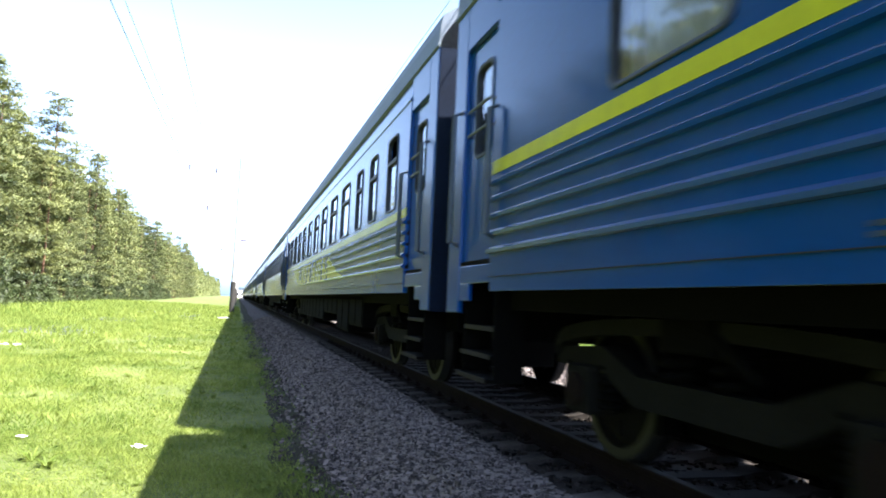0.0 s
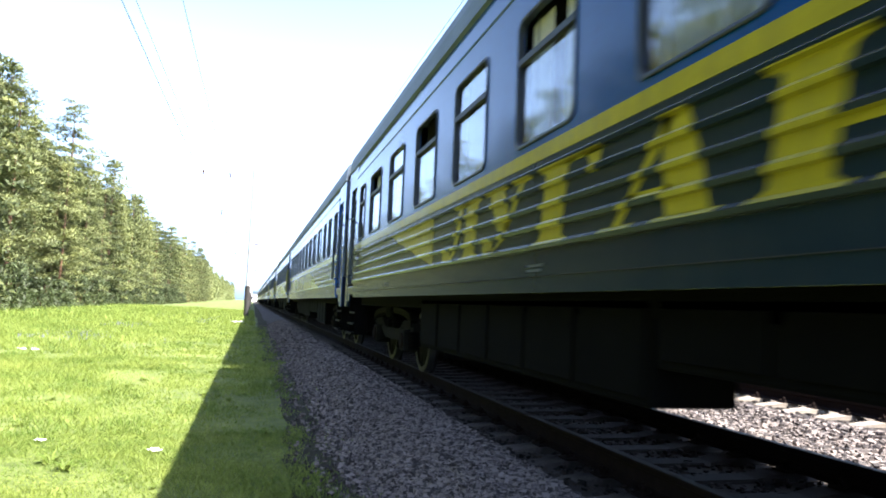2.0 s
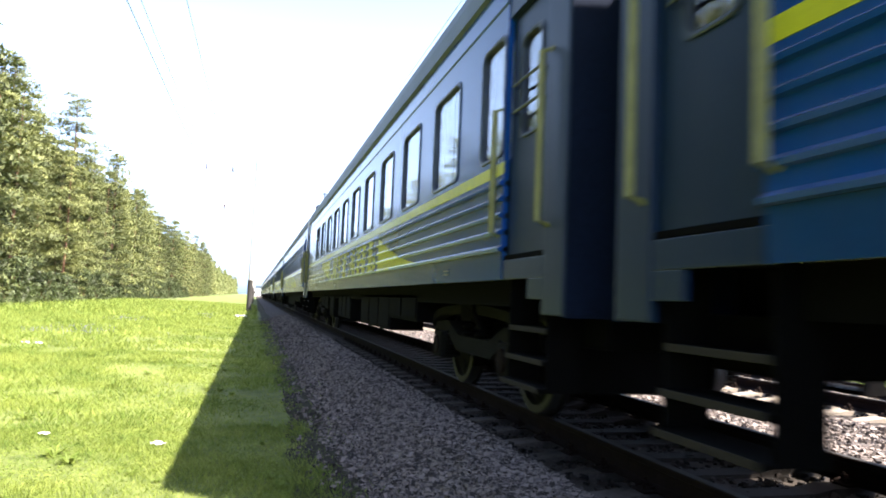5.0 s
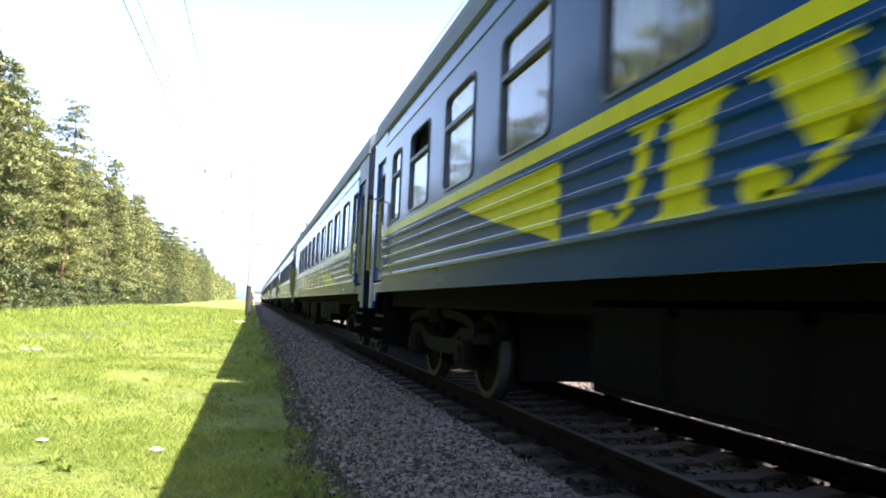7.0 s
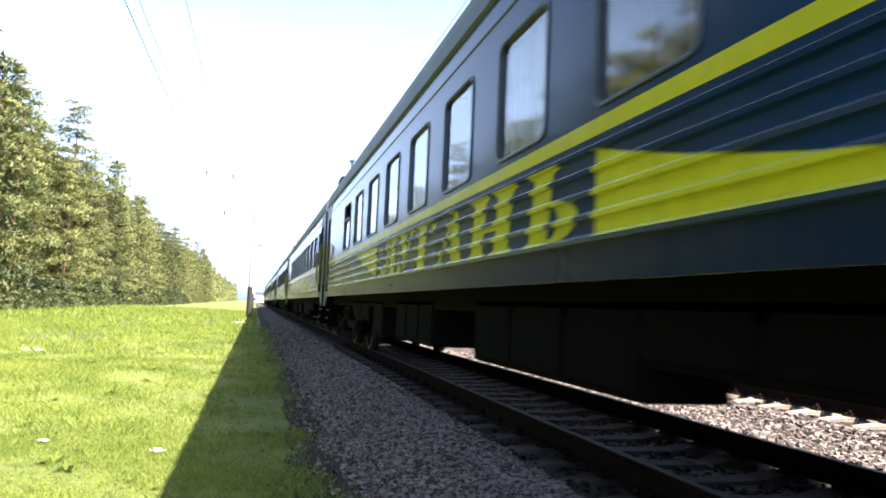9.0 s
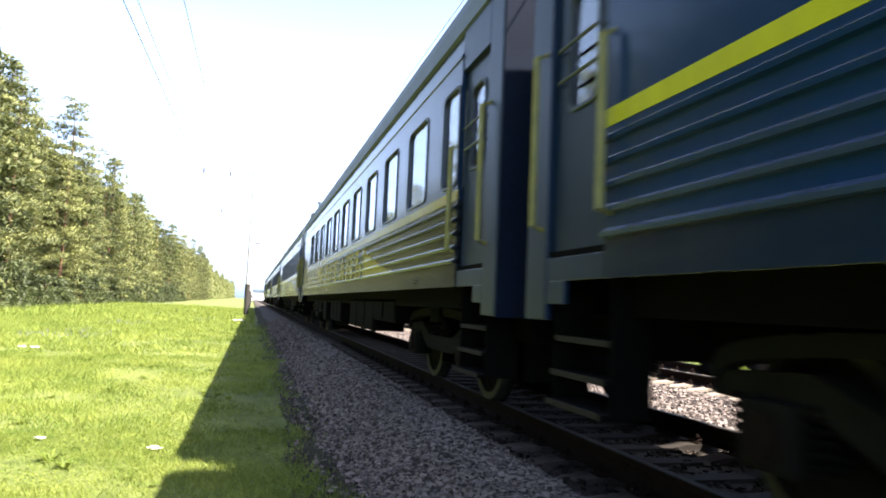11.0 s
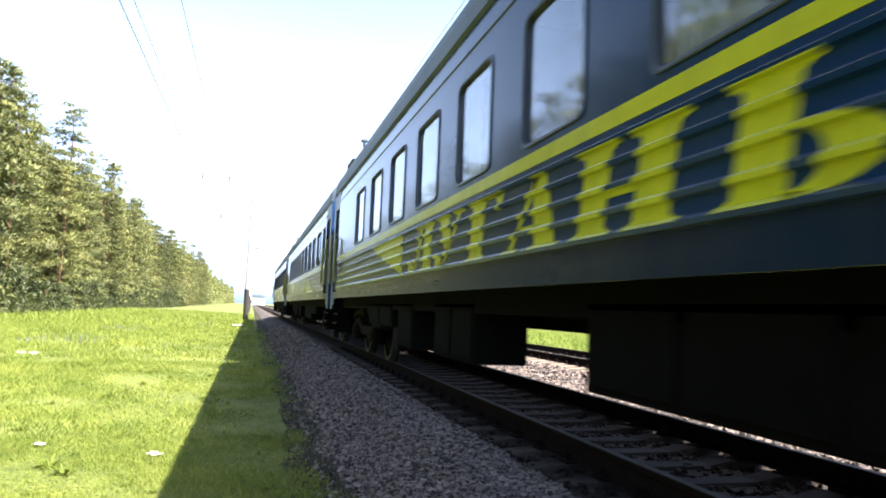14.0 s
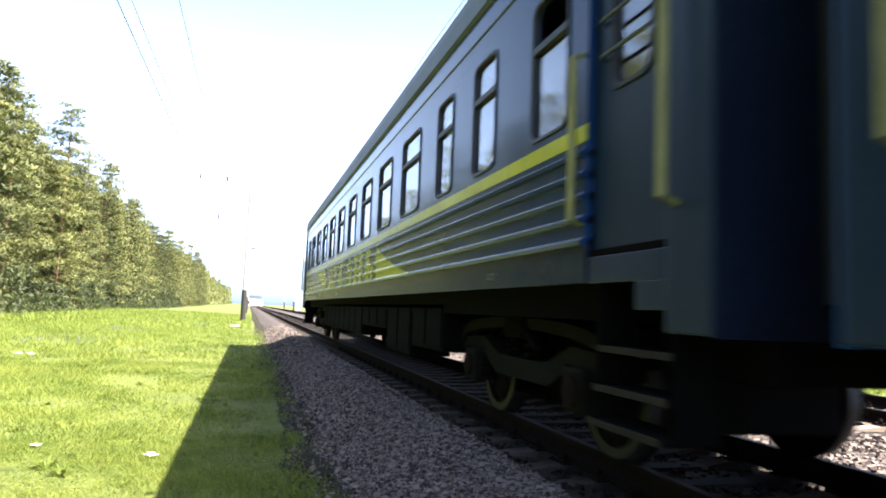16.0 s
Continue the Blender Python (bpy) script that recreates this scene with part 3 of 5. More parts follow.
def window_unit(parent, sign, c, w, z0, z1, rim_mat, split, opened, x=X, curtain=0):
    """One coach window: rim with rounded corners, glass, and what hangs behind it."""
    h, zc = z1 - z0, (z0 + z1) / 2
    win = tagged(new("window"), "coach window with rounded rim")
    win.parent = parent
    win.location = (sign * x, c, zc)
    for i, (name, ow, iw, x0, x1, mat) in enumerate((("rim", 0.018, 0.0, 0.016, -0.04, rim_mat),)):
        bm = bmesh.new()
        o, n = rounded(w + 2 * ow, h + 2 * ow, 0.09), rounded(w - 0.02, h - 0.02, 0.095)
        rows = [[bm.verts.new((sign * xx, a, b)) for a, b in pts] for xx, pts in ((-0.002, o), (x0 * 0.75, o), (x0, rounded(w + ow, h + ow, 0.088)), (x0 * 0.6, n), (x1, n))]
        for ra, rb in zip(rows, rows[1:]):
            for k in range(len(ra)):
                j = (k + 1) % len(ra)
                bm.faces.new((ra[k], ra[j], rb[j], rb[k]))
        part(name, bm, mat, win)
    zsplit = h * 0.5 - 0.33
    spans = [(-h / 2, h / 2)] if not split else [(-h / 2, zsplit), (zsplit, h / 2)]
    if split:
        bm = bmesh.new()
        box(bm, *sorted((sign * 0.014, sign * -0.03)), -w / 2 + 0.005, w / 2 - 0.005, zsplit - 0.028, zsplit + 0.028, 0.006)
        part("transom", bm, rim_mat, win)
    for i, (a, b) in enumerate(spans):
        if opened and i == 1:
            continue
        bm = bmesh.new()
        box(bm, *sorted((sign * -0.022, sign * -0.028)), -w / 2 + 0.004, w / 2 - 0.004, a + 0.004, b - 0.004)
        part("pane", bm, GLASS, win).visible_shadow = False
    if curtain:
        bm = bmesh.new()
        n = 22
        y0, y1 = (-w / 2, w / 2) if curtain == 1 else (-w / 2, -w * 0.12)
        for s in ((y0, y1),) if curtain == 1 else ((y0, y1), (-y1, -y0)):
            top = [bm.verts.new((sign * (-0.12 + 0.018 * math.sin(k * 1.9)), s[0] + (s[1] - s[0]) * k / n, h / 2 - (0.36 if curtain == 1 and opened else 0))) for k in range(n + 1)]
            low = [bm.verts.new((sign * (-0.12 + 0.025 * math.sin(k * 1.9 + 0.4)), s[0] + (s[1] - s[0]) * k / n, -h / 2)) for k in range(n + 1)]
            for k in range(n):
                bm.faces.new((top[k], top[k + 1], low[k + 1], low[k]))
        part("curtain", bm, CURTAIN, win, "pale cloth curtain")
    return win


def roof_outline(lift=0.0):
    pts = [(-X + 0.03, EAVE - 0.09), (-X - 0.012, EAVE - 0.07), (-X - 0.012, EAVE - 0.03), (-X + 0.002, EAVE - 0.01), (-X + 0.008, EAVE + 0.14), (-X + 0.035, EAVE + 0.27)]
    for i in range(1, 12):
        a = radians(150 - 10 * i)
        pts.append((1.62 * math.cos(a), EAVE + 0.17 + 0.46 * math.sin(a)))
    return pts + [(-x, z) for x, z in pts[5::-1]]


def bogie(parent, yc):
    """A two-axle bogie: cast side frames, bolster, springs, axle boxes and two wheelsets that turn."""
    b = new("bogie")
    b.parent, b.location = parent, (0, yc, 0)
    for s in (-1, 1):
        bm = bmesh.new()
        xs = sorted((s * 0.98, s * 1.12))
        prof = [(-1.66, 0.62), (-1.64, 0.74), (-1.0, 0.78), (-0.55, 0.62), (0.55, 0.62), (1.0, 0.78), (1.64, 0.74), (1.66, 0.62), (0.95, 0.60), (0.6, 0.44), (-0.6, 0.44), (-0.95, 0.60)]
        a = [bm.verts.new((xs[0], y, z)) for y, z in prof]
        c = [bm.verts.new((xs[1], y, z)) for y, z in prof]
        n = len(prof)
        for i in range(n):
            bm.faces.new((a[i], a[(i + 1) % n], c[(i + 1) % n], c[i]))
        bm.faces.new(a[::-1])
        bm.faces.new(c)
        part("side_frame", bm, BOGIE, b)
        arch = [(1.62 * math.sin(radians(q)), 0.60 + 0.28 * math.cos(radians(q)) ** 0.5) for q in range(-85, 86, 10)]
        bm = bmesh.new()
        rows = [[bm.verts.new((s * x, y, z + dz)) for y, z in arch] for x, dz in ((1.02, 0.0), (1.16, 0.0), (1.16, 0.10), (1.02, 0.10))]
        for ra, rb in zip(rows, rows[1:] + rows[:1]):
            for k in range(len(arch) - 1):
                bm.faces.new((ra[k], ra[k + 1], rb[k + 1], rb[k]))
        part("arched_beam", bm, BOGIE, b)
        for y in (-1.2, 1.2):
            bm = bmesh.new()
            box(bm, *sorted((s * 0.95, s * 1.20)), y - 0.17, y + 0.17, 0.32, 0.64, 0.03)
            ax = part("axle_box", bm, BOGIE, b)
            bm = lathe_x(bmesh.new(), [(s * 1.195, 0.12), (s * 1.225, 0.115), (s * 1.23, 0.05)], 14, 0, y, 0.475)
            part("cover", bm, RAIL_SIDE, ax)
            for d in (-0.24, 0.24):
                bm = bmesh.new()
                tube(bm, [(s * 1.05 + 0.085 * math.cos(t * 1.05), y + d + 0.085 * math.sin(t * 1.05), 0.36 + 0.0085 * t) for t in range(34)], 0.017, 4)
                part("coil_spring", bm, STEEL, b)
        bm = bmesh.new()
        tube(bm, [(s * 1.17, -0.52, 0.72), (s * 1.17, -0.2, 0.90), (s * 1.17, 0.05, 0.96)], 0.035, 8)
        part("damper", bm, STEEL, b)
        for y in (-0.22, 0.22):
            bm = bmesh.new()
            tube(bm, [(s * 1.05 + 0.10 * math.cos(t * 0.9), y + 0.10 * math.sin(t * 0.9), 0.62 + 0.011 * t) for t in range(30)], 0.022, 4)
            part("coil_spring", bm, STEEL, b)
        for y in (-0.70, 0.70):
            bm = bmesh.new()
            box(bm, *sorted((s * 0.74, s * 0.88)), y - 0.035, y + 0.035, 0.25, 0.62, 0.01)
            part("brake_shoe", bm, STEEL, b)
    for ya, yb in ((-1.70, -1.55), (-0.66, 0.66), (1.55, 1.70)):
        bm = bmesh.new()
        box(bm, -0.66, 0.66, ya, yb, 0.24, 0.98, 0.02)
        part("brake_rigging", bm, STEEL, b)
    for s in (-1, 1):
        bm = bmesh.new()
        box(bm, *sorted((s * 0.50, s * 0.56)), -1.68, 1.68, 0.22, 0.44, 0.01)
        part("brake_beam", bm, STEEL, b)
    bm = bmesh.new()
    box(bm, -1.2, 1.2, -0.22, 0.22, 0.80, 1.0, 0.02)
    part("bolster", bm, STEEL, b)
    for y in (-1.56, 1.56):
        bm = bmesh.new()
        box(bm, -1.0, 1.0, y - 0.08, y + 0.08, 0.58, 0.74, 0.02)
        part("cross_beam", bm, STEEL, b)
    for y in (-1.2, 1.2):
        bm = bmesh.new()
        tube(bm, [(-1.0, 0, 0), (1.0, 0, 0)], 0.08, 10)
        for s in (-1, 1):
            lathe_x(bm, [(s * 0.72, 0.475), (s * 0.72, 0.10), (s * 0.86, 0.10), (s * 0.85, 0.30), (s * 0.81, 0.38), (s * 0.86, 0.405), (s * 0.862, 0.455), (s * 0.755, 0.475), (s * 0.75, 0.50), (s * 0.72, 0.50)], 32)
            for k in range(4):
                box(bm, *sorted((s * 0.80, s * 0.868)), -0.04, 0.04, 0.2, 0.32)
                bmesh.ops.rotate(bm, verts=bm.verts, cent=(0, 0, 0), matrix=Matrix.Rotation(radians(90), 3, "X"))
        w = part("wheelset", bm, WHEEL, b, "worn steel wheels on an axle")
        w.location = (0, y, 0.476)
        for s in (-1, 1):
            bm = lathe_x(bmesh.new(), [(s * 0.866, 0.40), (s * 0.868, 0.462), (s * 0.862, 0.478), (s * 0.758, 0.482), (s * 0.758, 0.45), (s * 0.85, 0.44), (s * 0.85, 0.40)], 32)
            bmesh.ops.delete(bm, geom=[f for f in bm.faces if len(f.verts) > 4], context="FACES_ONLY")
            part("tyre", bm, TYRE, w, "polished steel tread")
    return b


def build_car(label, body, skirt, door_mat, end_mat, rail_mat, yellow, y_label, bottom, layout, split, rim_mat, opened, curtains, boxes, tail_long, shift, upper=None):
    """One sleeping coach with all its parts; its middle stands over the origin."""
    car = tagged(new("passenger_coach"), label, "railway coach", group="coaches of the train")
    car.empty_display_size = 0.5
    z0, z1 = 2.235, 3.235
    wins = [(PITCH / 2 - d, w, z0, z1) for d, w in layout]
    side = part("side_wall", wall_bm(-1, RIBS[0] - 0.026, EAVE - 0.05, wins, -PANEL, PANEL), body, car)
    far_wins = [(-3.9 + 1.95 * i, 1.0, z0, z1) for i in range(5)]
    other = part("side_wall", wall_bm(1, RIBS[0] - 0.026, EAVE - 0.05, far_wins, -PANEL, PANEL), body, car)
    for s, wall in ((-1, side), (1, other)):
        part("skirt", wall_bm(s, bottom, RIBS[0] - 0.028, [], -PANEL, PANEL), skirt, wall, "smooth skirt panel below the ribs")
    # above the stripe the sky's blue reflection is put into the paint
    if upper:
        for wall in (side, other):
            wall.data.materials.append(upper)
            for f in wall.data.polygons:
                f.material_index = int(f.center.z > STRIPE[0])
    livery(side, yellow, y_label, tail_long, shift)
    for i, (c, w, a, b) in enumerate(wins):
        window_unit(car, -1, c, w, a, b, rim_mat, split or i in opened, i in opened, curtain=curtains[i % len(curtains)])
    for c, w, a, b in far_wins:
        window_unit(car, 1, c, w, a, b, rim_mat, split, False, curtain=0)
    # inside: floor, corridor wall, ceiling
    bm = bmesh.new()
    box(bm, -1.48, 1.48, -BODY + 0.1, BODY - 0.1, 1.26, 1.34)
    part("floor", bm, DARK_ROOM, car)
    bm = bmesh.new()
    box(bm, 0.35, 0.42, -PANEL, PANEL, 1.35, 3.7)
    for k in range(11):
        y = PITCH / 2 - 3.47 - 1.76 * k
        box(bm, -1.44, 0.35, y - 0.02, y + 0.02, 1.35, 3.7)
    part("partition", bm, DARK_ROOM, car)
    # roof
    roof = part("roof", extrude(bmesh.new(), roof_outline(), -BODY, BODY), ROOF, car, smooth=False)
    for yy in (-9.6, -6, -2, 2, 6, 8.6):
        bm = bmesh.new()
        box(bm, -0.25, 0.25, yy - 0.3, yy + 0.3, EAVE + 0.54, EAVE + 0.68, 0.05)
        part("vent", bm, ROOF, roof)
    bm = bmesh.new()
    box(bm, -0.95, -0.45, 7.3, 7.9, EAVE + 0.36, EAVE + 0.74, 0.05)
    part("vent", bm, ROOF, roof)
    if not split and bottom > 1.15:
        bm = bmesh.new()
        tube(bm, [(-1.2, 9.7, EAVE + 0.3), (-1.2, 9.7, EAVE + 0.92)], 0.028, 10)
        box(bm, -1.27, -1.13, 9.60, 9.80, EAVE + 0.89, EAVE + 0.95, 0.015)
        part("vent_pipe", bm, ROOF, roof)
        grille = new("roof_grille")
        grille.parent = roof
        for k in range(7):
            bm = bmesh.new()
            box(bm, -1.42, -1.18, 9.95 + 0.13 * k, 10.04 + 0.13 * k, EAVE + 0.38, EAVE + 0.54, 0.008)
            part("slat", bm, RUBBER, grille)
    # lapped seam along the skirt of the older coaches
    if bottom < 1.15:
        bm = bmesh.new()
        box(bm, -X - 0.004, -X + 0.01, -PANEL, PANEL, bottom + 0.11, bottom + 0.115)
        part("seam", bm, RUBBER, car)
    # worn stencil marks on the skirt, too small to read
    for yy, ln in ((6.9, 0.34), (-9.2, 0.22), (1.3, 0.3)):
        bm = bmesh.new()
        for k in range(2):
            box(bm, -X - 0.003, -X + 0.01, yy + 0.04 * k, yy + ln, 1.31 - 0.035 * k, 1.328 - 0.035 * k)
        part("marking", bm, TRIM, car, "faded stencil bars")
    # ends: corner posts, doors, end walls, steps, gangway
    for e in (-1, 1):
        bm = bmesh.new()
        ys = sorted((e * 11.90, e * BODY))
        extrude(bm, [(-X + 0.02, 0.93), (-0.45, 0.93), (-0.45, 3.30), (0.45, 3.30), (0.45, 0.93), (X - 0.02, 0.93), (X - 0.02, EAVE)] +
                [(x, z - 0.02) for x, z in roof_outline()[-7:5:-1]] + [(-X + 0.02, EAVE)], *ys)
        part("end_wall", bm, end_mat, car)
        for k in range(4):
            yk = e * (BODY + 0.02 + 0.07 * k)
            hoop = [(-0.98, 1.10), (-0.55, 1.10), (-0.55, 3.38), (0.55, 3.38), (0.55, 1.10), (0.98, 1.10), (1.0, 3.52), (0.90, 3.62), (-0.90, 3.62), (-1.0, 3.52)]
            part("bellows_fold", extrude(bmesh.new(), hoop, *sorted((yk, yk + e * 0.05))), RUBBER, car)
        bm = bmesh.new()
        box(bm, -0.13, 0.13, *sorted((e * 11.6, e * 12.27)), 0.93, 1.16, 0.03)
        part("coupler", bm, STEEL, car)
        for s in (-1, 1):
            bm = lathe_x(bmesh.new(), [(0, 0.19), (0.05, 0.20), (0.07, 0.06), (0.32, 0.06)], 14)
            bmesh.ops.rotate(bm, verts=bm.verts, cent=(0, 0, 0), matrix=Matrix.Rotation(radians(-90 * e), 3, "Z"))
            bmesh.ops.translate(bm, verts=bm.verts, vec=(s * 0.9, e * 12.25, 1.06))
            part("buffer", bm, STEEL, car)
            # side of the vestibule
            bm = bmesh.new()
            xs = sorted((s * (X - 0.06), s * (X - 0.01)))
            box(bm, *xs, *sorted((e * 11.58, e * 11.93)), 0.94, EAVE - 0.05, 0.012)
            box(bm, *xs, *sorted((e * PANEL, e * 11.58)), 3.36, EAVE - 0.05, 0.008)
            part("corner_post", bm, door_mat, car)
            bm = bmesh.new()
            ya, yb = sorted((e * (PANEL + 0.02), e * 11.57))
            xo, xi = s * (X - 0.055), s * (X - 0.10)
            wy0, wy1, wz0, wz1 = ya + 0.20, yb - 0.20, 2.32, 3.12
            for a, b, c, d in ((ya, wy0, 1.40, 3.35), (wy1, yb, 1.40, 3.35), (wy0, wy1, 1.40, wz0), (wy0, wy1, wz1, 3.35)):
                box(bm, *sorted((xo, xi)), a, b, c, d)
            bmesh.ops.remove_doubles(bm, verts=bm.verts, dist=0.0005)
            door = part("door", bm, door_mat, car, "flat entrance door with a tall window")
            window_unit(door, s, (wy0 + wy1) / 2, wy1 - wy0, wz0, wz1, rim_mat, False, False, x=X - 0.055)
            bm = bmesh.new()
            box(bm, *sorted((s * (X - 0.02), s * (X - 0.2))), ya, yb, 1.355, 1.395, 0.006)
            part("door_sill", bm, STEEL, car)
            for yy in (PANEL - 0.06, 11.66):
                bm = bmesh.new()
                xx = s * (X + 0.07)
                top = 2.80 if yy > 11 else 2.62
                tube(bm, [(s * (X - 0.03), e * yy, top), (xx, e * yy, top - 0.03), (xx, e * yy, 1.58), (s * (X - 0.03), e * yy, 1.55)], 0.026, 8)
                part("handrail", bm, rail_mat, car, "upright grab rail beside the door")
            bm = bmesh.new()
            for zz in (2.52, 2.74):
                tube(bm, [(s * (X - 0.06), ya + 0.12, zz), (s * (X - 0.0), ya + 0.14, zz), (s * (X - 0.0), yb - 0.14, zz), (s * (X - 0.06), yb - 0.12, zz)], 0.013, 6)
            part("window_bar", bm, TRIM, door)
            steps = new("entrance_steps")
            steps.parent = car
            for k, (zz, xo2) in enumerate(((0.84, 0.06), (0.62, 0.03), (0.43, 0.0))):
                bm = bmesh.new()
                box(bm, *sorted((s * (X - xo2 - 0.02), s * (X - xo2 - 0.30))), ya + 0.02, yb - 0.02, zz - 0.035, zz, 0.008)
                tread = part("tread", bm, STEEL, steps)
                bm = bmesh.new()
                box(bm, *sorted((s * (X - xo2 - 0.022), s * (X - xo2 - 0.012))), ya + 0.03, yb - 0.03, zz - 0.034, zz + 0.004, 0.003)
                part("nosing", bm, TREAD, tread, "step edge with sunlight painted in as a paler colour")
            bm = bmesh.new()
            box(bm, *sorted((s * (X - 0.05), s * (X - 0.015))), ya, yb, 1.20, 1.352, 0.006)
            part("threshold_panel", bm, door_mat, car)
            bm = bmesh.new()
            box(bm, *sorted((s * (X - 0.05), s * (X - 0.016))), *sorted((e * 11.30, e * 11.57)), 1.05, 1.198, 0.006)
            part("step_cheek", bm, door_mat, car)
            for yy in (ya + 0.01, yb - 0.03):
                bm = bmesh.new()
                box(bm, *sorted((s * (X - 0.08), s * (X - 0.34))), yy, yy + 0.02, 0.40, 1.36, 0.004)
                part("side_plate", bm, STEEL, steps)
    # below the floor
    bm = bmesh.new()
    plan = [(-1.36, -PANEL), (-0.8, -PANEL), (-0.8, -11.88), (0.8, -11.88), (0.8, -PANEL), (1.36, -PANEL), (1.36, PANEL), (0.8, PANEL), (0.8, 11.88), (-0.8, 11.88),
            (-0.8, PANEL), (-1.36, PANEL)]
    low, top = [bm.verts.new((x, y, 0.985)) for x, y in plan], [bm.verts.new((x, y, 1.25)) for x, y in plan]
    for i in range(len(plan)):
        j = (i + 1) % len(plan)
        bm.faces.new((low[i], low[j], top[j], top[i]))
    bm.faces.new(low[::-1])
    bm.faces.new(top)
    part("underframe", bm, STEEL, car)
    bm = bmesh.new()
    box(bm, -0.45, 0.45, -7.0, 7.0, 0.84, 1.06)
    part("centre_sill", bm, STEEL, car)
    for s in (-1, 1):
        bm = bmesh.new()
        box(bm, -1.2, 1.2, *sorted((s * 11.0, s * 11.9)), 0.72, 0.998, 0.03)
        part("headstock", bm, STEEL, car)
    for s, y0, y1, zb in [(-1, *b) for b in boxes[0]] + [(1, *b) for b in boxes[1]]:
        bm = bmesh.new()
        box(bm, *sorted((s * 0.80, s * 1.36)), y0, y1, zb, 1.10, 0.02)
        ch = part("equipment_box", bm, STEEL, car, "grimy steel box under the floor, colour darkened for shade")
        n = max(1, round((y1 - y0) / 0.9))
        for k in range(n):
            a, b = y0 + (y1 - y0) * k / n + 0.05, y0 + (y1 - y0) * (k + 1) / n - 0.05
            bm = bmesh.new()
            box(bm, *sorted((s * 1.355, s * 1.375)), a, b, zb + 0.05, 1.04, 0.006)
            part("lid", bm, STEEL, ch)
    bm = bmesh.new()
    tube(bm, [(-0.62, -7, 0.98), (-0.62, 7, 0.98)], 0.04, 6)
    part("brake_pipe", bm, STEEL, car)
    for yc in (-8.7, 8.7):
        bogie(car, yc)
    return car


SPLIT_ROW = [(2.45, 0.58)] + [(3.90 + 1.775 * i, 1.0) for i in range(9)] + [(19.75, 0.58), (21.05, 0.58), (22.45, 0.58)]
PLAIN_ROW = [(5.13 + 1.78 * i, 1.0) for i in range(10)] + [(22.7, 0.58)]
BLANK_ROW = [(3.87 + 1.78 * i, 1.0) for i in range(10)] + [(22.45, 0.58)]
OLD = dict(bottom=1.13, split=True, rim_mat=DARK_RIM, layout=SPLIT_ROW, end_mat=NAVY, rail_mat=TRIM, tail_long=2.6, shift=1.25)
NEW = dict(bottom=1.20, split=False, rim_mat=TRIM, layout=PLAIN_ROW, end_mat=NAVY, rail_mat=HANDRAIL, tail_long=3.0, shift=0.0)
B1 = (((4.5, 6.7, 0.72), (3.05, 4.05, 0.47), (-0.35, 1.95, 0.53), (-5.08, -1.98, 0.52), (-7.0, -5.0, 0.72)), ((-7.0, -2.6, 0.60),))
B2 = (((-1.25, 5.6, 0.50), (-3.7, -1.3, 0.70), (-5.4, -3.8, 0.40), (-7.0, -5.5, 0.55)), ((-7.0, 6.8, 0.60),))
B3 = (((-1.25, 5.6, 0.50), (-4.3, -1.3, 0.66), (-7.0, -4.4, 0.38)), ((-7.0, 6.8, 0.60),))
B5 = (((0.25, 5.6, 0.50), (-7.0, 0.2, 0.72)), ((-7.0, 6.8, 0.60),))
B4 = (((-2.4, 4.0, 0.51), (-6.8, -2.5, 0.72)), ((-7.0, -3.5, 0.66),))
B1F = (((4.7, 6.9, 0.72), (3.25, 4.25, 0.47), (0.6, 2.12, 0.49), (-4.86, -1.76, 0.52), (-6.8, -4.9, 0.72)), B1[1])
Y1, Y2 = "bright yellow paint", "dulled mustard yellow paint"
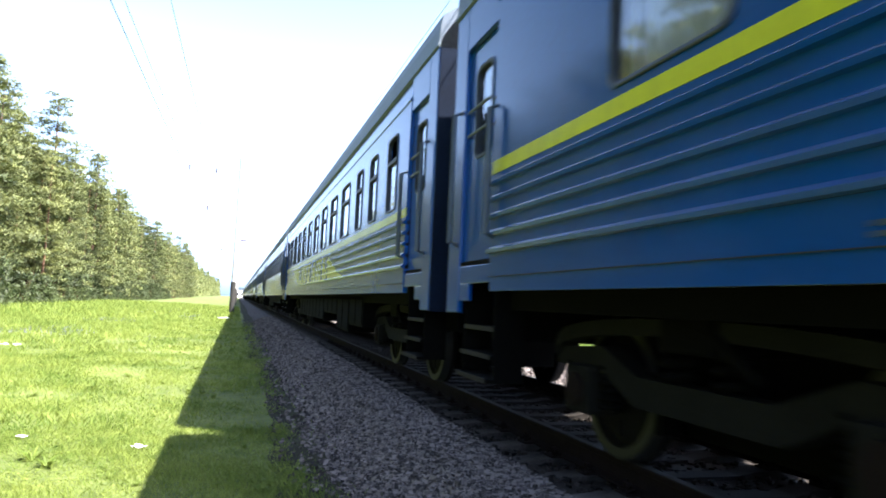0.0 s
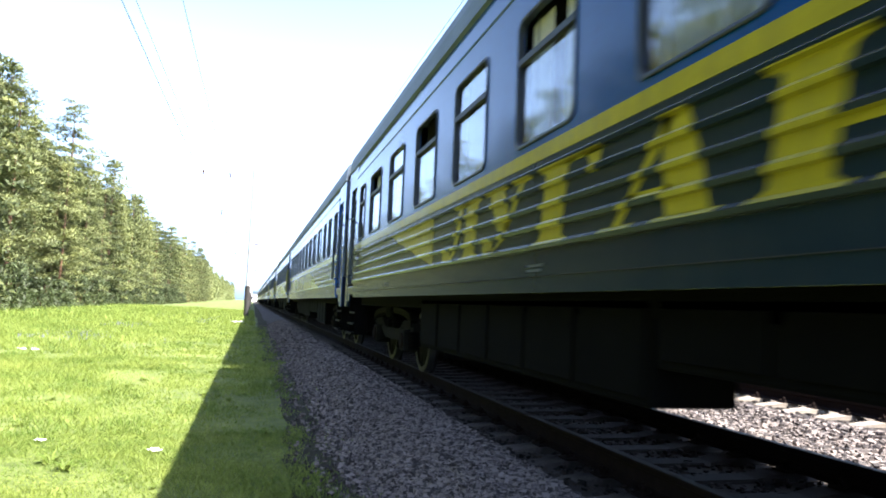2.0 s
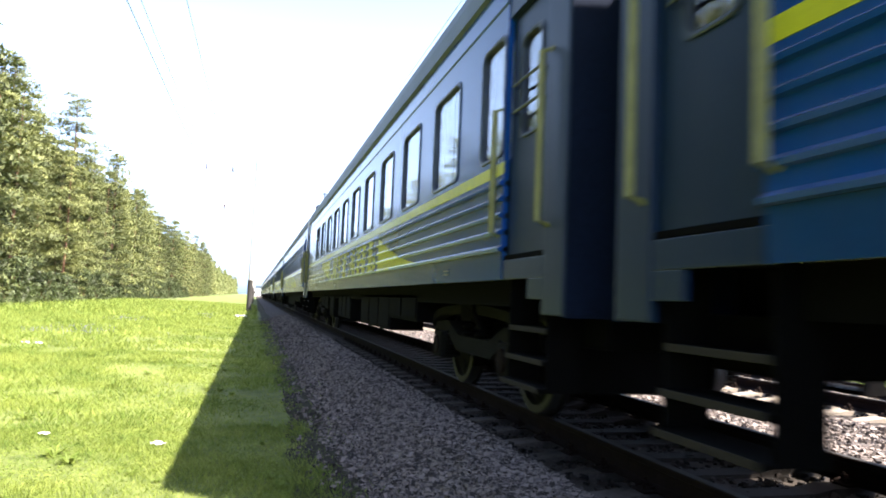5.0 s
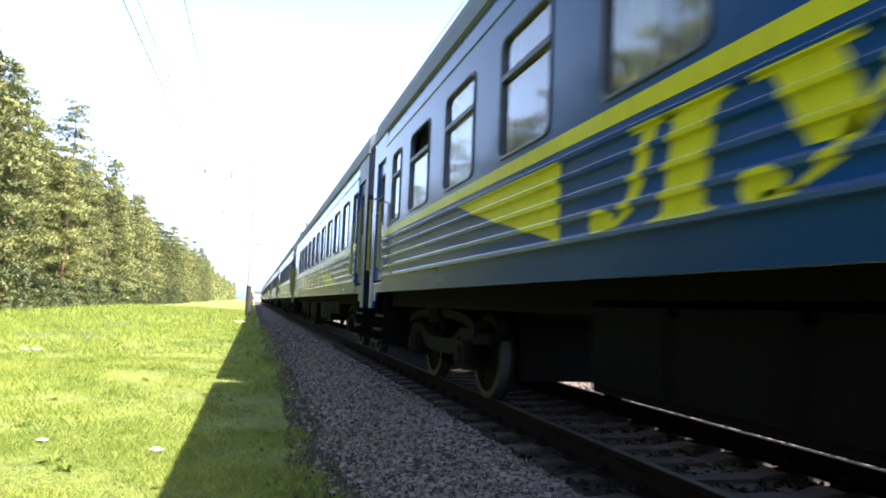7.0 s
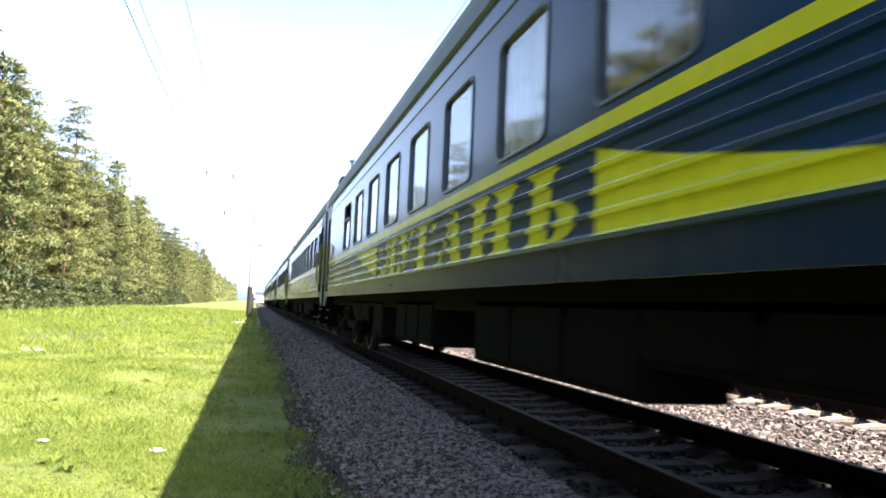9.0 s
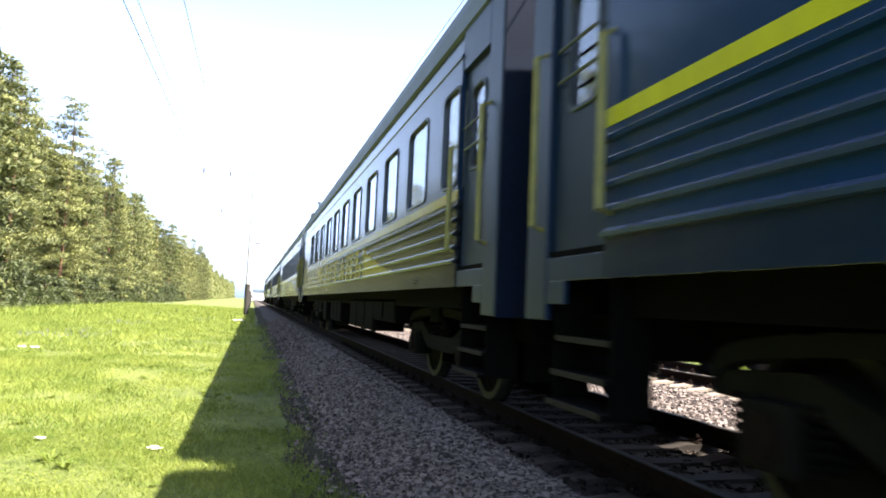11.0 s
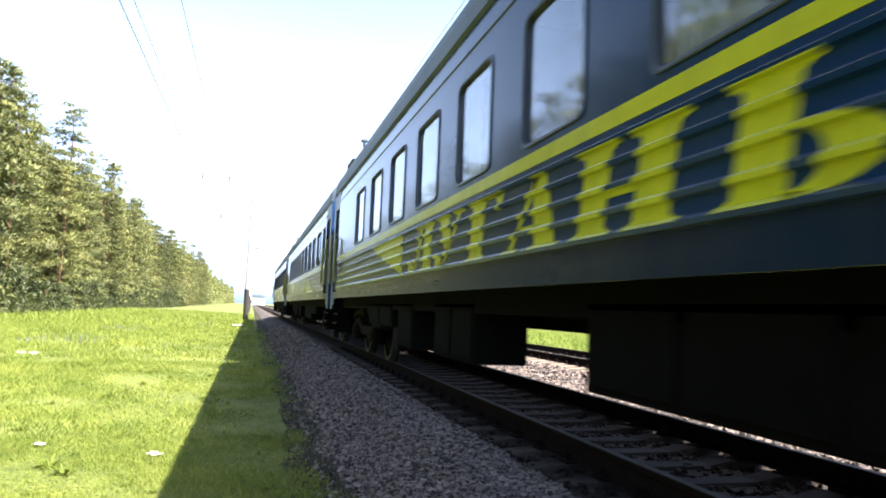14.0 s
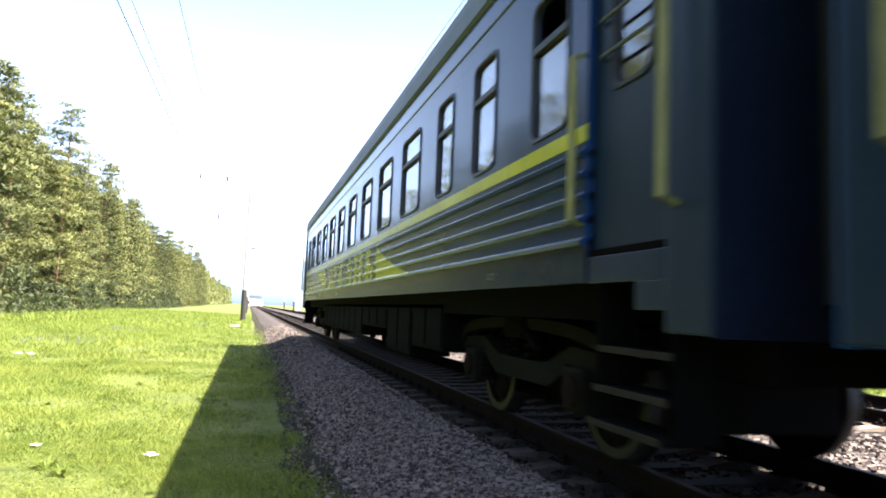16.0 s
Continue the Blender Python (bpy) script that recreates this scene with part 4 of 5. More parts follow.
KINDS = {
    "blue_blank": dict(OLD, label="blue sleeping coach with yellow stripe and name, ribbed sides", body=BLUE, skirt=BLUE, door_mat=BLUE, yellow=YELLOW, y_label=Y1, opened=(), curtains=(1, 0, 2), boxes=B2, layout=BLANK_ROW),
    "blue_split": dict(OLD, label="blue sleeping coach with yellow stripe and name, split windows", body=BLUE, skirt=BLUE, door_mat=BLUE, yellow=YELLOW, y_label=Y1, opened=(1, 12), curtains=(0, 1, 0, 2, 0, 1), boxes=B2, shift=1.68, layout=[(d - 0.38, w) for d, w in SPLIT_ROW]),
    "green_split": dict(OLD, label="dull grey-green ribbed coach, sky reflection painted blue on its upper side, vents open", body=OLIVE, skirt=OLIVE, door_mat=OLIVE, yellow=DULL_YELLOW, y_label=Y2, opened=(1, 3, 5, 8), curtains=(0, 2, 1, 0), boxes=B5, shift=1.53, upper=BLUE, layout=[(d - 0.1, w) for d, w in SPLIT_ROW]),
    "blue_early": dict(OLD, label="blue sleeping coach with long yellow pennant and pale-rimmed windows", body=BLUE, skirt=BLUE, door_mat=BLUE, yellow=YELLOW, y_label=Y1, opened=(0,), curtains=(1, 0, 2, 0, 1), boxes=B3, split=False, rim_mat=TRIM, tail_long=2.9, shift=1.42),
    "blue_plain": dict(NEW, label="blue sleeping coach with teal skirt, yellow stripe and name", body=BLUE, skirt=TEAL, door_mat=DOOR_GREY, yellow=YELLOW, y_label=Y1, opened=(0,), curtains=(1, 0, 2, 0, 1), boxes=B1),
    "blue_teal_split": dict(NEW, label="blue sleeping coach with teal skirt and pale-rimmed split windows", body=BLUE, skirt=TEAL, door_mat=BLUE, yellow=YELLOW, y_label=Y1, opened=(1,), curtains=(0, 0, 1, 0, 2), boxes=B4, layout=SPLIT_ROW, split=True, shift=1.25),
    "slate_plain": dict(NEW, label="dusty slate-blue sleeping coach with yellow stripe and name", body=SLATE, skirt=SLATE_SKIRT, door_mat=DOOR_GREY, yellow=YELLOW, y_label=Y1, opened=(0,), curtains=(0, 1, 0, 0, 2), boxes=B1),
    "slate_early": dict(NEW, label="dusty slate-blue sleeping coach with yellow stripe and name", body=SLATE, skirt=SLATE_SKIRT, door_mat=DOOR_GREY, yellow=YELLOW, y_label=Y1, opened=(), curtains=(0, 1, 0, 0, 2), boxes=B1F,
                        shift=0.39, layout=[(d - 0.22, w) for d, w in PLAIN_ROW]),
    "slate_bright_end": dict(NEW, label="dusty slate-blue sleeping coach with bright blue end wall", body=SLATE, skirt=SLATE_SKIRT, door_mat=DOOR_GREY, yellow=YELLOW, y_label=Y1, opened=(), curtains=(0, 1, 0, 0, 2), boxes=B1F, end_mat=END_BLUE,
                             shift=0.38, layout=[(d - 0.3, w) for d, w in PLAIN_ROW]),
    "dull_plain": dict(NEW, label="grimy grey-green sleeping coach, sky reflection painted slate on its upper side, mustard stripe and name", body=SOOT, skirt=SOOT, door_mat=DOOR_GREY, yellow=DULL_YELLOW, y_label=Y2, opened=(0,), curtains=(0, 0, 1, 0), boxes=B1, shift=0.05, upper=DUSK),
    "slate_split": dict(OLD, label="slate-blue last coach with yellow stripe and split windows", body=SLATE, skirt=SLATE_SKIRT, door_mat=DOOR_GREY, yellow=YELLOW, y_label=Y1, opened=(1, 12), curtains=(0, 2, 0), boxes=B2, bottom=1.205, rail_mat=HANDRAIL),
}
ORDER = ["blue_blank", "blue_split", "green_split", "blue_early", "blue_plain", "blue_plain", "blue_teal_split", "blue_plain", "slate_plain", "slate_plain",
         "dull_plain", "slate_plain", "slate_early", "slate_bright_end", "slate_split"]
TRAIN = []
PACE = [(0.0, 0.0), (2.0, 0.0), (4.0, 0.0), (6.0, 0.02), (7.2, 0.12), (8.5, 0.28), (9.5, 0.26), (11.5, 0.06), (13.0, 0.0), (14.5, 0.0), (16.0, 0.0)]   # seconds, metres ahead of the even pace


def build_train():
    built = {}
    for i, kind in enumerate(ORDER):
        if kind not in built:
            built[kind] = build_car(**KINDS[kind])
            TRAIN.append(built[kind])
        else:
            TRAIN.append(copy_thing(built[kind], Matrix()))


def motions():
    """The train rolls past; each wheelset turns while its coach is near."""
    for i, car in enumerate(TRAIN):
        y0 = FIRST_GAP + (i - 0.5) * PITCH
        walk(car, [(t, pose(0, y0 - SPEED * t - ahead, 0)) for t, ahead in PACE])
        a, b = max(0.0, (y0 - 45) / SPEED), min(16.0, (y0 + 12) / SPEED)
        for part_ob in car.children_recursive:
            if part_ob.name.startswith("wheelset") and b > a:
                y = part_ob.location.y
                fa, fb = math.floor(a * FPS), math.ceil(b * FPS)
                times = sorted({0.0, 16.0} | {f / FPS for f in range(fa, min(fb, 480) + 1)})
                at = lambda t: pose(0, y, 0.476, math.degrees(SPEED * (min(max(t, fa / FPS), fb / FPS) - fa / FPS) / 0.476) % 360)
                walk(part_ob, [(t, at(t)) for t in times])


# ------------------------------------------------------------ forest
def pine(name, seed, height, crown_from, spread, n=80, wide=0.06, long=0.36, limbs_per=6):
    """A pine: bent tapered trunk, whorls of limbs, flat plates of needle tufts towards their ends."""
    rng = np.random.default_rng(seed)
    tree = tagged(new(name), "tall pine with reddish trunk and ragged green crown", "pine tree", group="pines of the forest edge")
    bend = rng.uniform(-0.35, 0.35, 2)
    at = lambda z: Vector((bend[0] * math.sin(z / height * 2.4), bend[1] * math.sin(z / height * 2.9), z))
    bm = bmesh.new()
    zs = [height * k / 9 for k in range(10)]
    tube(bm, [at(z) for z in zs], 0.2, 7, radii=[max(0.025, 0.011 * height * (1 - 0.93 * z / height)) for z in zs])
    bark_faces = len(bm.faces)
    tris, norms = [], []
    z = crown_from
    while z < height:
        f = (z - crown_from) / (height - crown_from)
        reach = spread * (1 - f) ** 0.6 * (0.6 + 0.4 * min(1, f * 5)) + 0.3
        turn = rng.uniform(0, 6.283)
        count = max(3, int(limbs_per * (1.0 - 0.25 * f)))
        for k in range(count):
            if rng.random() < 0.22:
                continue
            a = turn + 6.283 * k / count + rng.uniform(-0.45, 0.45)
            r = reach * rng.uniform(0.55, 1.2)
            rise = rng.uniform(-0.15, 0.12) + 0.55 * f ** 2
            p0 = at(z + rng.uniform(-0.2, 0.2))
            p1 = p0 + Vector((math.cos(a) * r, math.sin(a) * r, rise * r))
            if r > 1.1:
                tube(bm, [p0, p0.lerp(p1, 0.4) + Vector((0, 0, -0.06 * r)), p0.lerp(p1, 0.85)], 0.03, 3, radii=[0.014 + 0.012 * r, 0.016, 0.006])
            pads = max(1, int(r * 0.85 + 0.6))
            for c in range(pads):
                q = 1.0 - 0.60 * (c + rng.uniform(0, 0.5)) / pads
                size = rng.uniform(0.55, 0.95) * (0.66 + 0.17 * r)
                cen = np.array(p0.lerp(p1, q)) + rng.normal(0, 1, 3) * np.array([0.15, 0.15, 0.08])
                off = rng.normal(0, 1, (n, 3))
                off[:, 2] = np.abs(off[:, 2]) * 1.1 - 0.35
                off /= np.linalg.norm(off, axis=1)[:, None]
                face = off * np.array([0.8, 0.8, 1.7]) + rng.normal(0, 0.35, (n, 3)) + np.array([0, 0, 0.45])
                nrm = off + rng.normal(0, 0.22, (n, 3)) + np.array([0.35 * math.cos(a), 0.35 * math.sin(a), 0.25])
                nrm /= np.linalg.norm(nrm, axis=1)[:, None]
                norms.append(np.repeat(nrm, 3, 0))
                off *= rng.uniform(0.6, 1.0, n)[:, None] * np.array([1.0, 1.0, 0.46]) * size
                d = off / size + rng.normal(0, 0.5, (n, 3)) + np.array([0, 0, 0.25])
                d /= np.linalg.norm(d, axis=1)[:, None]
                s = np.cross(d, face)
                s /= np.linalg.norm(s, axis=1)[:, None] + 1e-6
                ln = rng.uniform(0.5, 1.0, n)[:, None] * long
                tris.append(np.stack([cen + off - s * wide, cen + off + s * wide, cen + off + d * ln], 1).reshape(-1, 3))
        z += rng.uniform(0.7, 1.15)
    bm.faces.ensure_lookup_table()
    for face in bm.faces[bark_faces:]:
        face.material_index = 1
    part("trunk", bm, BARK, tree, "scaly reddish bark").data.materials.append(LIMB)
    put("crown", soup("crown", np.concatenate(tris), 3, np.concatenate(norms)), NEEDLES, tree)
    return tree


def bush(seed, height, spread):
    rng = np.random.default_rng(seed)
    b = tagged(new("young_pine_bush"), "low dense green shrub at the forest edge", "bush", group="shrubs of the forest edge")
    bm = bmesh.new()
    tris = []
    for k in range(7):
        a = rng.uniform(0, 6.283)
        tip = Vector((math.cos(a) * spread * rng.uniform(0.2, 0.6), math.sin(a) * spread * rng.uniform(0.2, 0.6), height * rng.uniform(0.6, 1)))
        tube(bm, [(0, 0, 0), tip * 0.5 + Vector((0, 0, 0.1)), tip], 0.03, 4, radii=[0.04, 0.025, 0.008])
    for c in range(150):
        a, u = rng.uniform(0, 6.283), rng.uniform(0, 1) ** 0.6
        z = height * rng.uniform(0.03, 1)
        r = spread * u * (1 - 0.6 * (z / height) ** 1.5)
        cen = np.array((math.cos(a) * r, math.sin(a) * r, z))
        n = 12
        d = rng.normal(0, 1, (n, 3))
        d /= np.linalg.norm(d, axis=1)[:, None]
        s = np.cross(d, rng.normal(0, 1, (n, 3)))
        s /= np.linalg.norm(s, axis=1)[:, None]
        off = rng.normal(0, 0.14, (n, 3))
        tris.append(np.stack([cen + off - s * 0.08, cen + off + s * 0.08, cen + off + d * rng.uniform(0.15, 0.35, n)[:, None]], 1).reshape(-1, 3))
    part("branching_stem", bm, BARK, b)
    put("foliage", soup("foliage", np.concatenate(tris), 3), LEAVES, b)
    return b


def build_forest():
    rng = random.Random(11)
    kinds = [pine("pine_tree", 1, 19.5, 2.2, 3.5), pine("pine_tree", 2, 17.0, 0.9, 3.6), pine("pine_tree", 3, 21.0, 6.5, 3.2), pine("pine_tree", 4, 15.0, 0.7, 3.3),
             pine("pine_tree", 5, 20.0, 4.0, 3.5)]
    coarse = dict(n=34, wide=0.10, long=0.46, limbs_per=6)
    kinds += [pine("pine_tree", 6, 19.5, 1.5, 3.5, **coarse), pine("pine_tree", 7, 17.5, 0.8, 3.6, **coarse), pine("pine_tree", 8, 20.5, 3.0, 3.3, **coarse)]
    shrubs = [bush(21, 2.6, 1.7), bush(22, 3.6, 1.9)]
    first = {}
    spots = []
    y = -16.0
    while y < 330:
        step = 3.6 if y < 56 else 2.6 if y < 140 else 6.5
        for row, (dx, ks) in enumerate(((0, (1, 3, 0, 1)), (3.6, (0, 4, 1, 0)), (7.5, (2, 0, 4, 2)))):
            if row == 2 and y > 220:
                continue
            spots.append((-24.0 - dx + rng.uniform(-1.2, 1.2), y + rng.uniform(-1.1, 1.1), rng.choice(ks), rng.uniform(0.87, 1.05)))
        y += step * rng.uniform(0.85, 1.15)
    spots = [(x, y, k if 56 < y < 105 else 5 + k % 3, s * (1.16 if y < 56 else 1.0)) for x, y, k, s in spots]
    spots = [q for q in spots if not (q[0] > -29.5 and 69 < q[1] < 74.5)] + [(-27.2, 69.8, 2, 1.0), (-28.0, 71.4, 2, 0.95), (-27.4, 73.2, 2, 1.03), (-28.6, 74.4, 2, 0.98)]
    spots += [(-24.6, 87.5, 2, 1.12), (-25.2, 69.5, 4, 1.08), (-25.0, 66.0, 2, 1.0)]
    for x, y, k, s in spots:
        m = Matrix.Translation((x, y, GRASS_Z - 0.05)) @ Matrix.Rotation(rng.uniform(0, 6.28), 4, "Z")
        if k not in first:
            first[k] = True
            kinds[k].matrix_basis = m
            kinds[k].scale = (s, s, s)
        else:
            t = copy_thing(kinds[k], m)
            t.scale = (s * rng.uniform(0.9, 1.1), s * rng.uniform(0.9, 1.1), s)
    y, used = -14.0, set()
    while y < 200:
        k = rng.choice((0, 1))
        m = Matrix.Translation((-21.8 + rng.uniform(-1.0, 0.8), y, GRASS_Z - 0.05)) @ Matrix.Rotation(rng.uniform(0, 6.28), 4, "Z")
        if k not in used:
            used.add(k)
            shrubs[k].matrix_basis = m
        else:
            copy_thing(shrubs[k], m)
        y += rng.uniform(1.6, 3.2) * (1 if y < 110 else 1.7)
    # the forest behind and beyond, too far to tell trees apart
    g = np.random.default_rng(5)
    blocks = []
    for k in range(1000):
        if k < 560:
            x, y = -36 - g.uniform(0, 26), g.uniform(-30, 330)
        else:
            x, y = -24 - g.uniform(0, 30), g.uniform(200, 900)
        h = g.uniform(14, 19)
        n = 170
        u = g.uniform(0.05, 1, n)
        r = 2.9 * (1 - u) ** 0.7 * np.sqrt(g.uniform(0.1, 1, n)) + 0.2
        a = g.uniform(0, 6.283, n)
        cen = np.stack([x + r * np.cos(a), y + r * np.sin(a), GRASS_Z + u * h], -1)
        d = g.normal(0, 1, (n, 3)) * np.array([1, 1, 0.5])
        d /= np.linalg.norm(d, axis=1)[:, None]
        s = np.cross(d, np.stack([np.cos(a), np.sin(a), 0.7 + 0 * a], -1) + g.normal(0, 0.5, (n, 3)))
        s /= np.linalg.norm(s, axis=1)[:, None]
        blocks.append(np.stack([cen - s * 0.42, cen + s * 0.42, cen + d * 1.1], 1).reshape(-1, 3))
    tagged(put("far_forest", soup("far_forest", np.concatenate(blocks), 3), NEEDLES), "dense pine forest stretching into the distance", "forest", kind="stuff")


# ------------------------------------------------------------ meadow growth
def blades(rng, x, y, h, w, lean):
    """Grass blades, one bent triangle pair each, as loose triangles."""
    n = len(x)
    z = np.array([max(ground_height(a, b), bed_height(a)) for a, b in zip(x, y)]) - 0.01
    a = rng.uniform(0, 6.283, n)
    sx, sy = np.cos(a) * w, np.sin(a) * w
    b = rng.uniform(0, 6.283, n)
    lx, ly = np.cos(b) * lean * h, np.sin(b) * lean * h
    p = np.stack([np.stack([x - sx, y - sy, z], -1), np.stack([x + sx, y + sy, z], -1), np.stack([x + lx, y + ly, z + h], -1)], 1)
    return p.reshape(-1, 3)


def build_grass():
    rng = np.random.default_rng(8)
    out = []
    for x0, x1, y0, y1, count, h, w in ((-9, -2.3, 2.6, 9, 150000, 0.055, 0.0045), (-14, -2.3, 9, 20, 112000, 0.06, 0.0075), (-24, -2.4, 20, 45, 80000, 0.10, 0.015),
                                        (-24, -3.2, 45, 110, 40000, 0.16, 0.04), (-14, -2.7, -8, 2.6, 30000, 0.07, 0.010), (8.2, 22, 5, 60, 26000, 0.22, 0.035)):
        x, y = rng.uniform(x0, x1, count), rng.uniform(y0, y1, count)
        thick = np.array([noise.noise(Vector((a * 0.8, b * 0.8, 2))) for a, b in zip(x, y)])
        keep = (rng.uniform(0, 1, count) < 0.9 + thick * 0.6) & ((x < -3.05) | (x > 8) | (rng.uniform(0, 1, count) < np.clip((-2.62 - x) * 1.5 + thick * 0.6, 0.02, 0.9)))
        x, y, thick = x[keep], y[keep], thick[keep]
        hh = h * rng.uniform(0.4, 1.5, len(x)) * (1 + 0.9 * np.clip(thick, -0.5, 1))
        hh *= np.interp(x, [-14, -8, -5, -3, 8, 22], [1.9, 1.5, 1.0, 0.8, 1.0, 1.8])
        out.append(blades(rng, x, y, hh, w * rng.uniform(0.6, 1.4, len(x)), rng.uniform(0.2, 1.6, len(x))))
    tagged(put("grass", soup("grass", np.concatenate(out), 3), GRASS), "short sunlit bright green meadow grass", "grass", kind="stuff")
    # clover: small level leaves close to the ground
    cx, cy = rng.uniform(-8, -2.75, 42000), rng.uniform(2.6, 11, 42000)
    keep = np.array([noise.noise(Vector((a * 0.9, b * 0.9, 12))) for a, b in zip(cx, cy)]) > -0.08
    cx, cy = cx[keep], cy[keep]
    n = len(cx)
    cz = np.array([ground_height(a, b) for a, b in zip(cx, cy)]) + rng.uniform(0.015, 0.05, n)
    tri = rng.normal(0, 1, (n, 3, 3)) * np.array([0.011, 0.011, 0.004])
    clover = (tri + np.stack([cx, cy, cz], -1)[:, None]).reshape(-1, 3)
    tagged(put("clover", soup("clover", clover, 3), GRASS), "low clover leaves among the grass", "clover", kind="stuff")
    fx, fy = rng.uniform(-11, -6, 2200), rng.uniform(26, 75, 2200)
    keep = np.array([noise.noise(Vector((a * 0.25, b * 0.1, 7))) for a, b in zip(fx, fy)]) > 0.12
    fx, fy = fx[keep], fy[keep]
    v = blades(rng, fx, fy, rng.uniform(0.12, 0.22, len(fx)), 0.012, rng.uniform(0, 0.3, len(fx)))
    tagged(put("wild_flowers", soup("wild_flowers", v, 3), PETALS), "violet wild flowers in the meadow", "flowers", kind="stuff")


def litter(name, x, y, size, seed):
    """A crumpled sheet of white paper lying in the grass."""
    rng = random.Random(seed)
    bm = bmesh.new()
    n = 5
    g = [[bm.verts.new(((i / n - 0.5) * size * 1.4, (j / n - 0.5) * size, rng.uniform(0, size * 0.22))) for i in range(n + 1)] for j in range(n + 1)]
    for j in range(n):
        for i in range(n):
            bm.faces.new((g[j][i], g[j][i + 1], g[j + 1][i + 1], g[j + 1][i]))
    geo = bmesh.ops.extrude_face_region(bm, geom=bm.faces[:])
    for v in geo["geom"]:
        if isinstance(v, bmesh.types.BMVert):
            v.co.z += 0.004
    ob = part(name, bm, LITTER)
    ob.matrix_basis = Matrix.Translation((x, y, ground_height(x, y) + 0.03)) @ Matrix.Rotation(rng.uniform(0, 6), 4, "Z")
    tagged(ob, "crumpled scrap of white paper lying in the grass", "litter", group="scraps of paper")


def weed(x, y, size, seed):
    """A tuft of broad pointed leaves."""
    rng = np.random.default_rng(seed)
    bm = bmesh.new()
    for k in range(60):
        a, ln, up = rng.uniform(0, 6.283), size * rng.uniform(0.5, 1), rng.uniform(0.25, 1.1)
        w = ln * 0.06
        d, s = Vector((math.cos(a), math.sin(a), 0)), Vector((-math.sin(a), math.cos(a), 0))
        base, mid, tip = Vector((0, 0, -0.02)), d * ln * 0.5 + Vector((0, 0, ln * 0.5 * up)), d * ln + Vector((0, 0, ln * 0.62 * up))
        v = [bm.verts.new(c) for c in (base, mid - s * w, tip, mid + s * w)]
        bm.faces.new(v)
    ob = part("weed", bm, GRASS)
    ob.location = (x, y, ground_height(x, y))
    tagged(ob, "tuft of broad-leaved weed in the meadow", "weed", group="weeds")


# ------------------------------------------------------------ overhead line
def mast(x, y, arm, reach):
    """A concrete mast: cantilever over the track, brackets for the feeders on the other side."""
    m = tagged(new("catenary_mast"), "tapered pale concrete overhead-line mast with dark tarred foot", "catenary mast", group="overhead-line masts")
    m.location = (x, y, GRASS_Z)
    bm = bmesh.new()
    tube(bm, [(0, 0, -0.3), (0, 0, 14.6)], 0.2, 14, radii=[0.21, 0.145])
    part("shaft", bm, MAST_CONCRETE, m)
    bm = bmesh.new()
    tube(bm, [(0, 0, -0.3), (0, 0, 2.9)], 0.235, 14)
    part("foot_coating", bm, TAR, m, "dark tarred foot")
    s = 1 if reach > 0 else -1
    up = -GRASS_Z
    bm = bmesh.new()
    tube(bm, [(0, 0, up + 6.2), (reach * 0.5, 0, up + 7.1), (reach, 0, up + 7.4)], 0.035, 8)
    tube(bm, [(0, 0, up + 8.3), (reach * 0.8, 0, up + 7.3)], 0.018, 6)
    tube(bm, [(0, 0, up + 6.2), (reach, 0, up + 6.16)], 0.028, 8)
    part("cantilever", bm, GALV, m)
    for zz, ln in ((13.55, arm), (9.9, arm * 0.62)):
        bm = bmesh.new()
        tube(bm, [(0, 0, zz - 0.25), (-s * ln, 0, zz)], 0.035, 6)
        tube(bm, [(0, 0, zz + 0.7), (-s * ln * 0.8, 0, zz + 0.02)], 0.015, 5)
        part("bracket", bm, GALV, m)
    for dx, zz in ((arm, 13.5), (arm * 0.48, 13.4), (arm * 0.6, 9.85)):
        bm = bmesh.new()
        prof = []
        for q in range(4):
            prof += [(0.03, -0.12 * q), (0.13, -0.12 * q - 0.05), (0.13, -0.12 * q - 0.07), (0.03, -0.12 * q - 0.10)]
        tube(bm, [(-s * dx, 0, zz + z) for _, z in prof], 0.05, 10, radii=[r for r, _ in prof])
        part("insulator", bm, CERAMIC, m)
    bm = bmesh.new()
    tube(bm, [(s * 0.35, 0, up + 6.2), (s * 0.9, 0, up + 6.2)], 0.07, 10)
    part("insulator", bm, CERAMIC, m)
    return m


def wire(name, pts, sag, r, label):
    cv = []
    for (a, b) in zip(pts, pts[1:]):
        n = 14
        for k in range(n + (b == pts[-1])):
            f = k / n
            cv.append((a[0] + (b[0] - a[0]) * f, a[1] + (b[1] - a[1]) * f, a[2] + (b[2] - a[2]) * f - sag * 4 * f * (1 - f)))
    ob = part(name, tube(bmesh.new(), cv, r, 5), WIRE)
    tagged(ob, label, "cable", group="overhead wires")


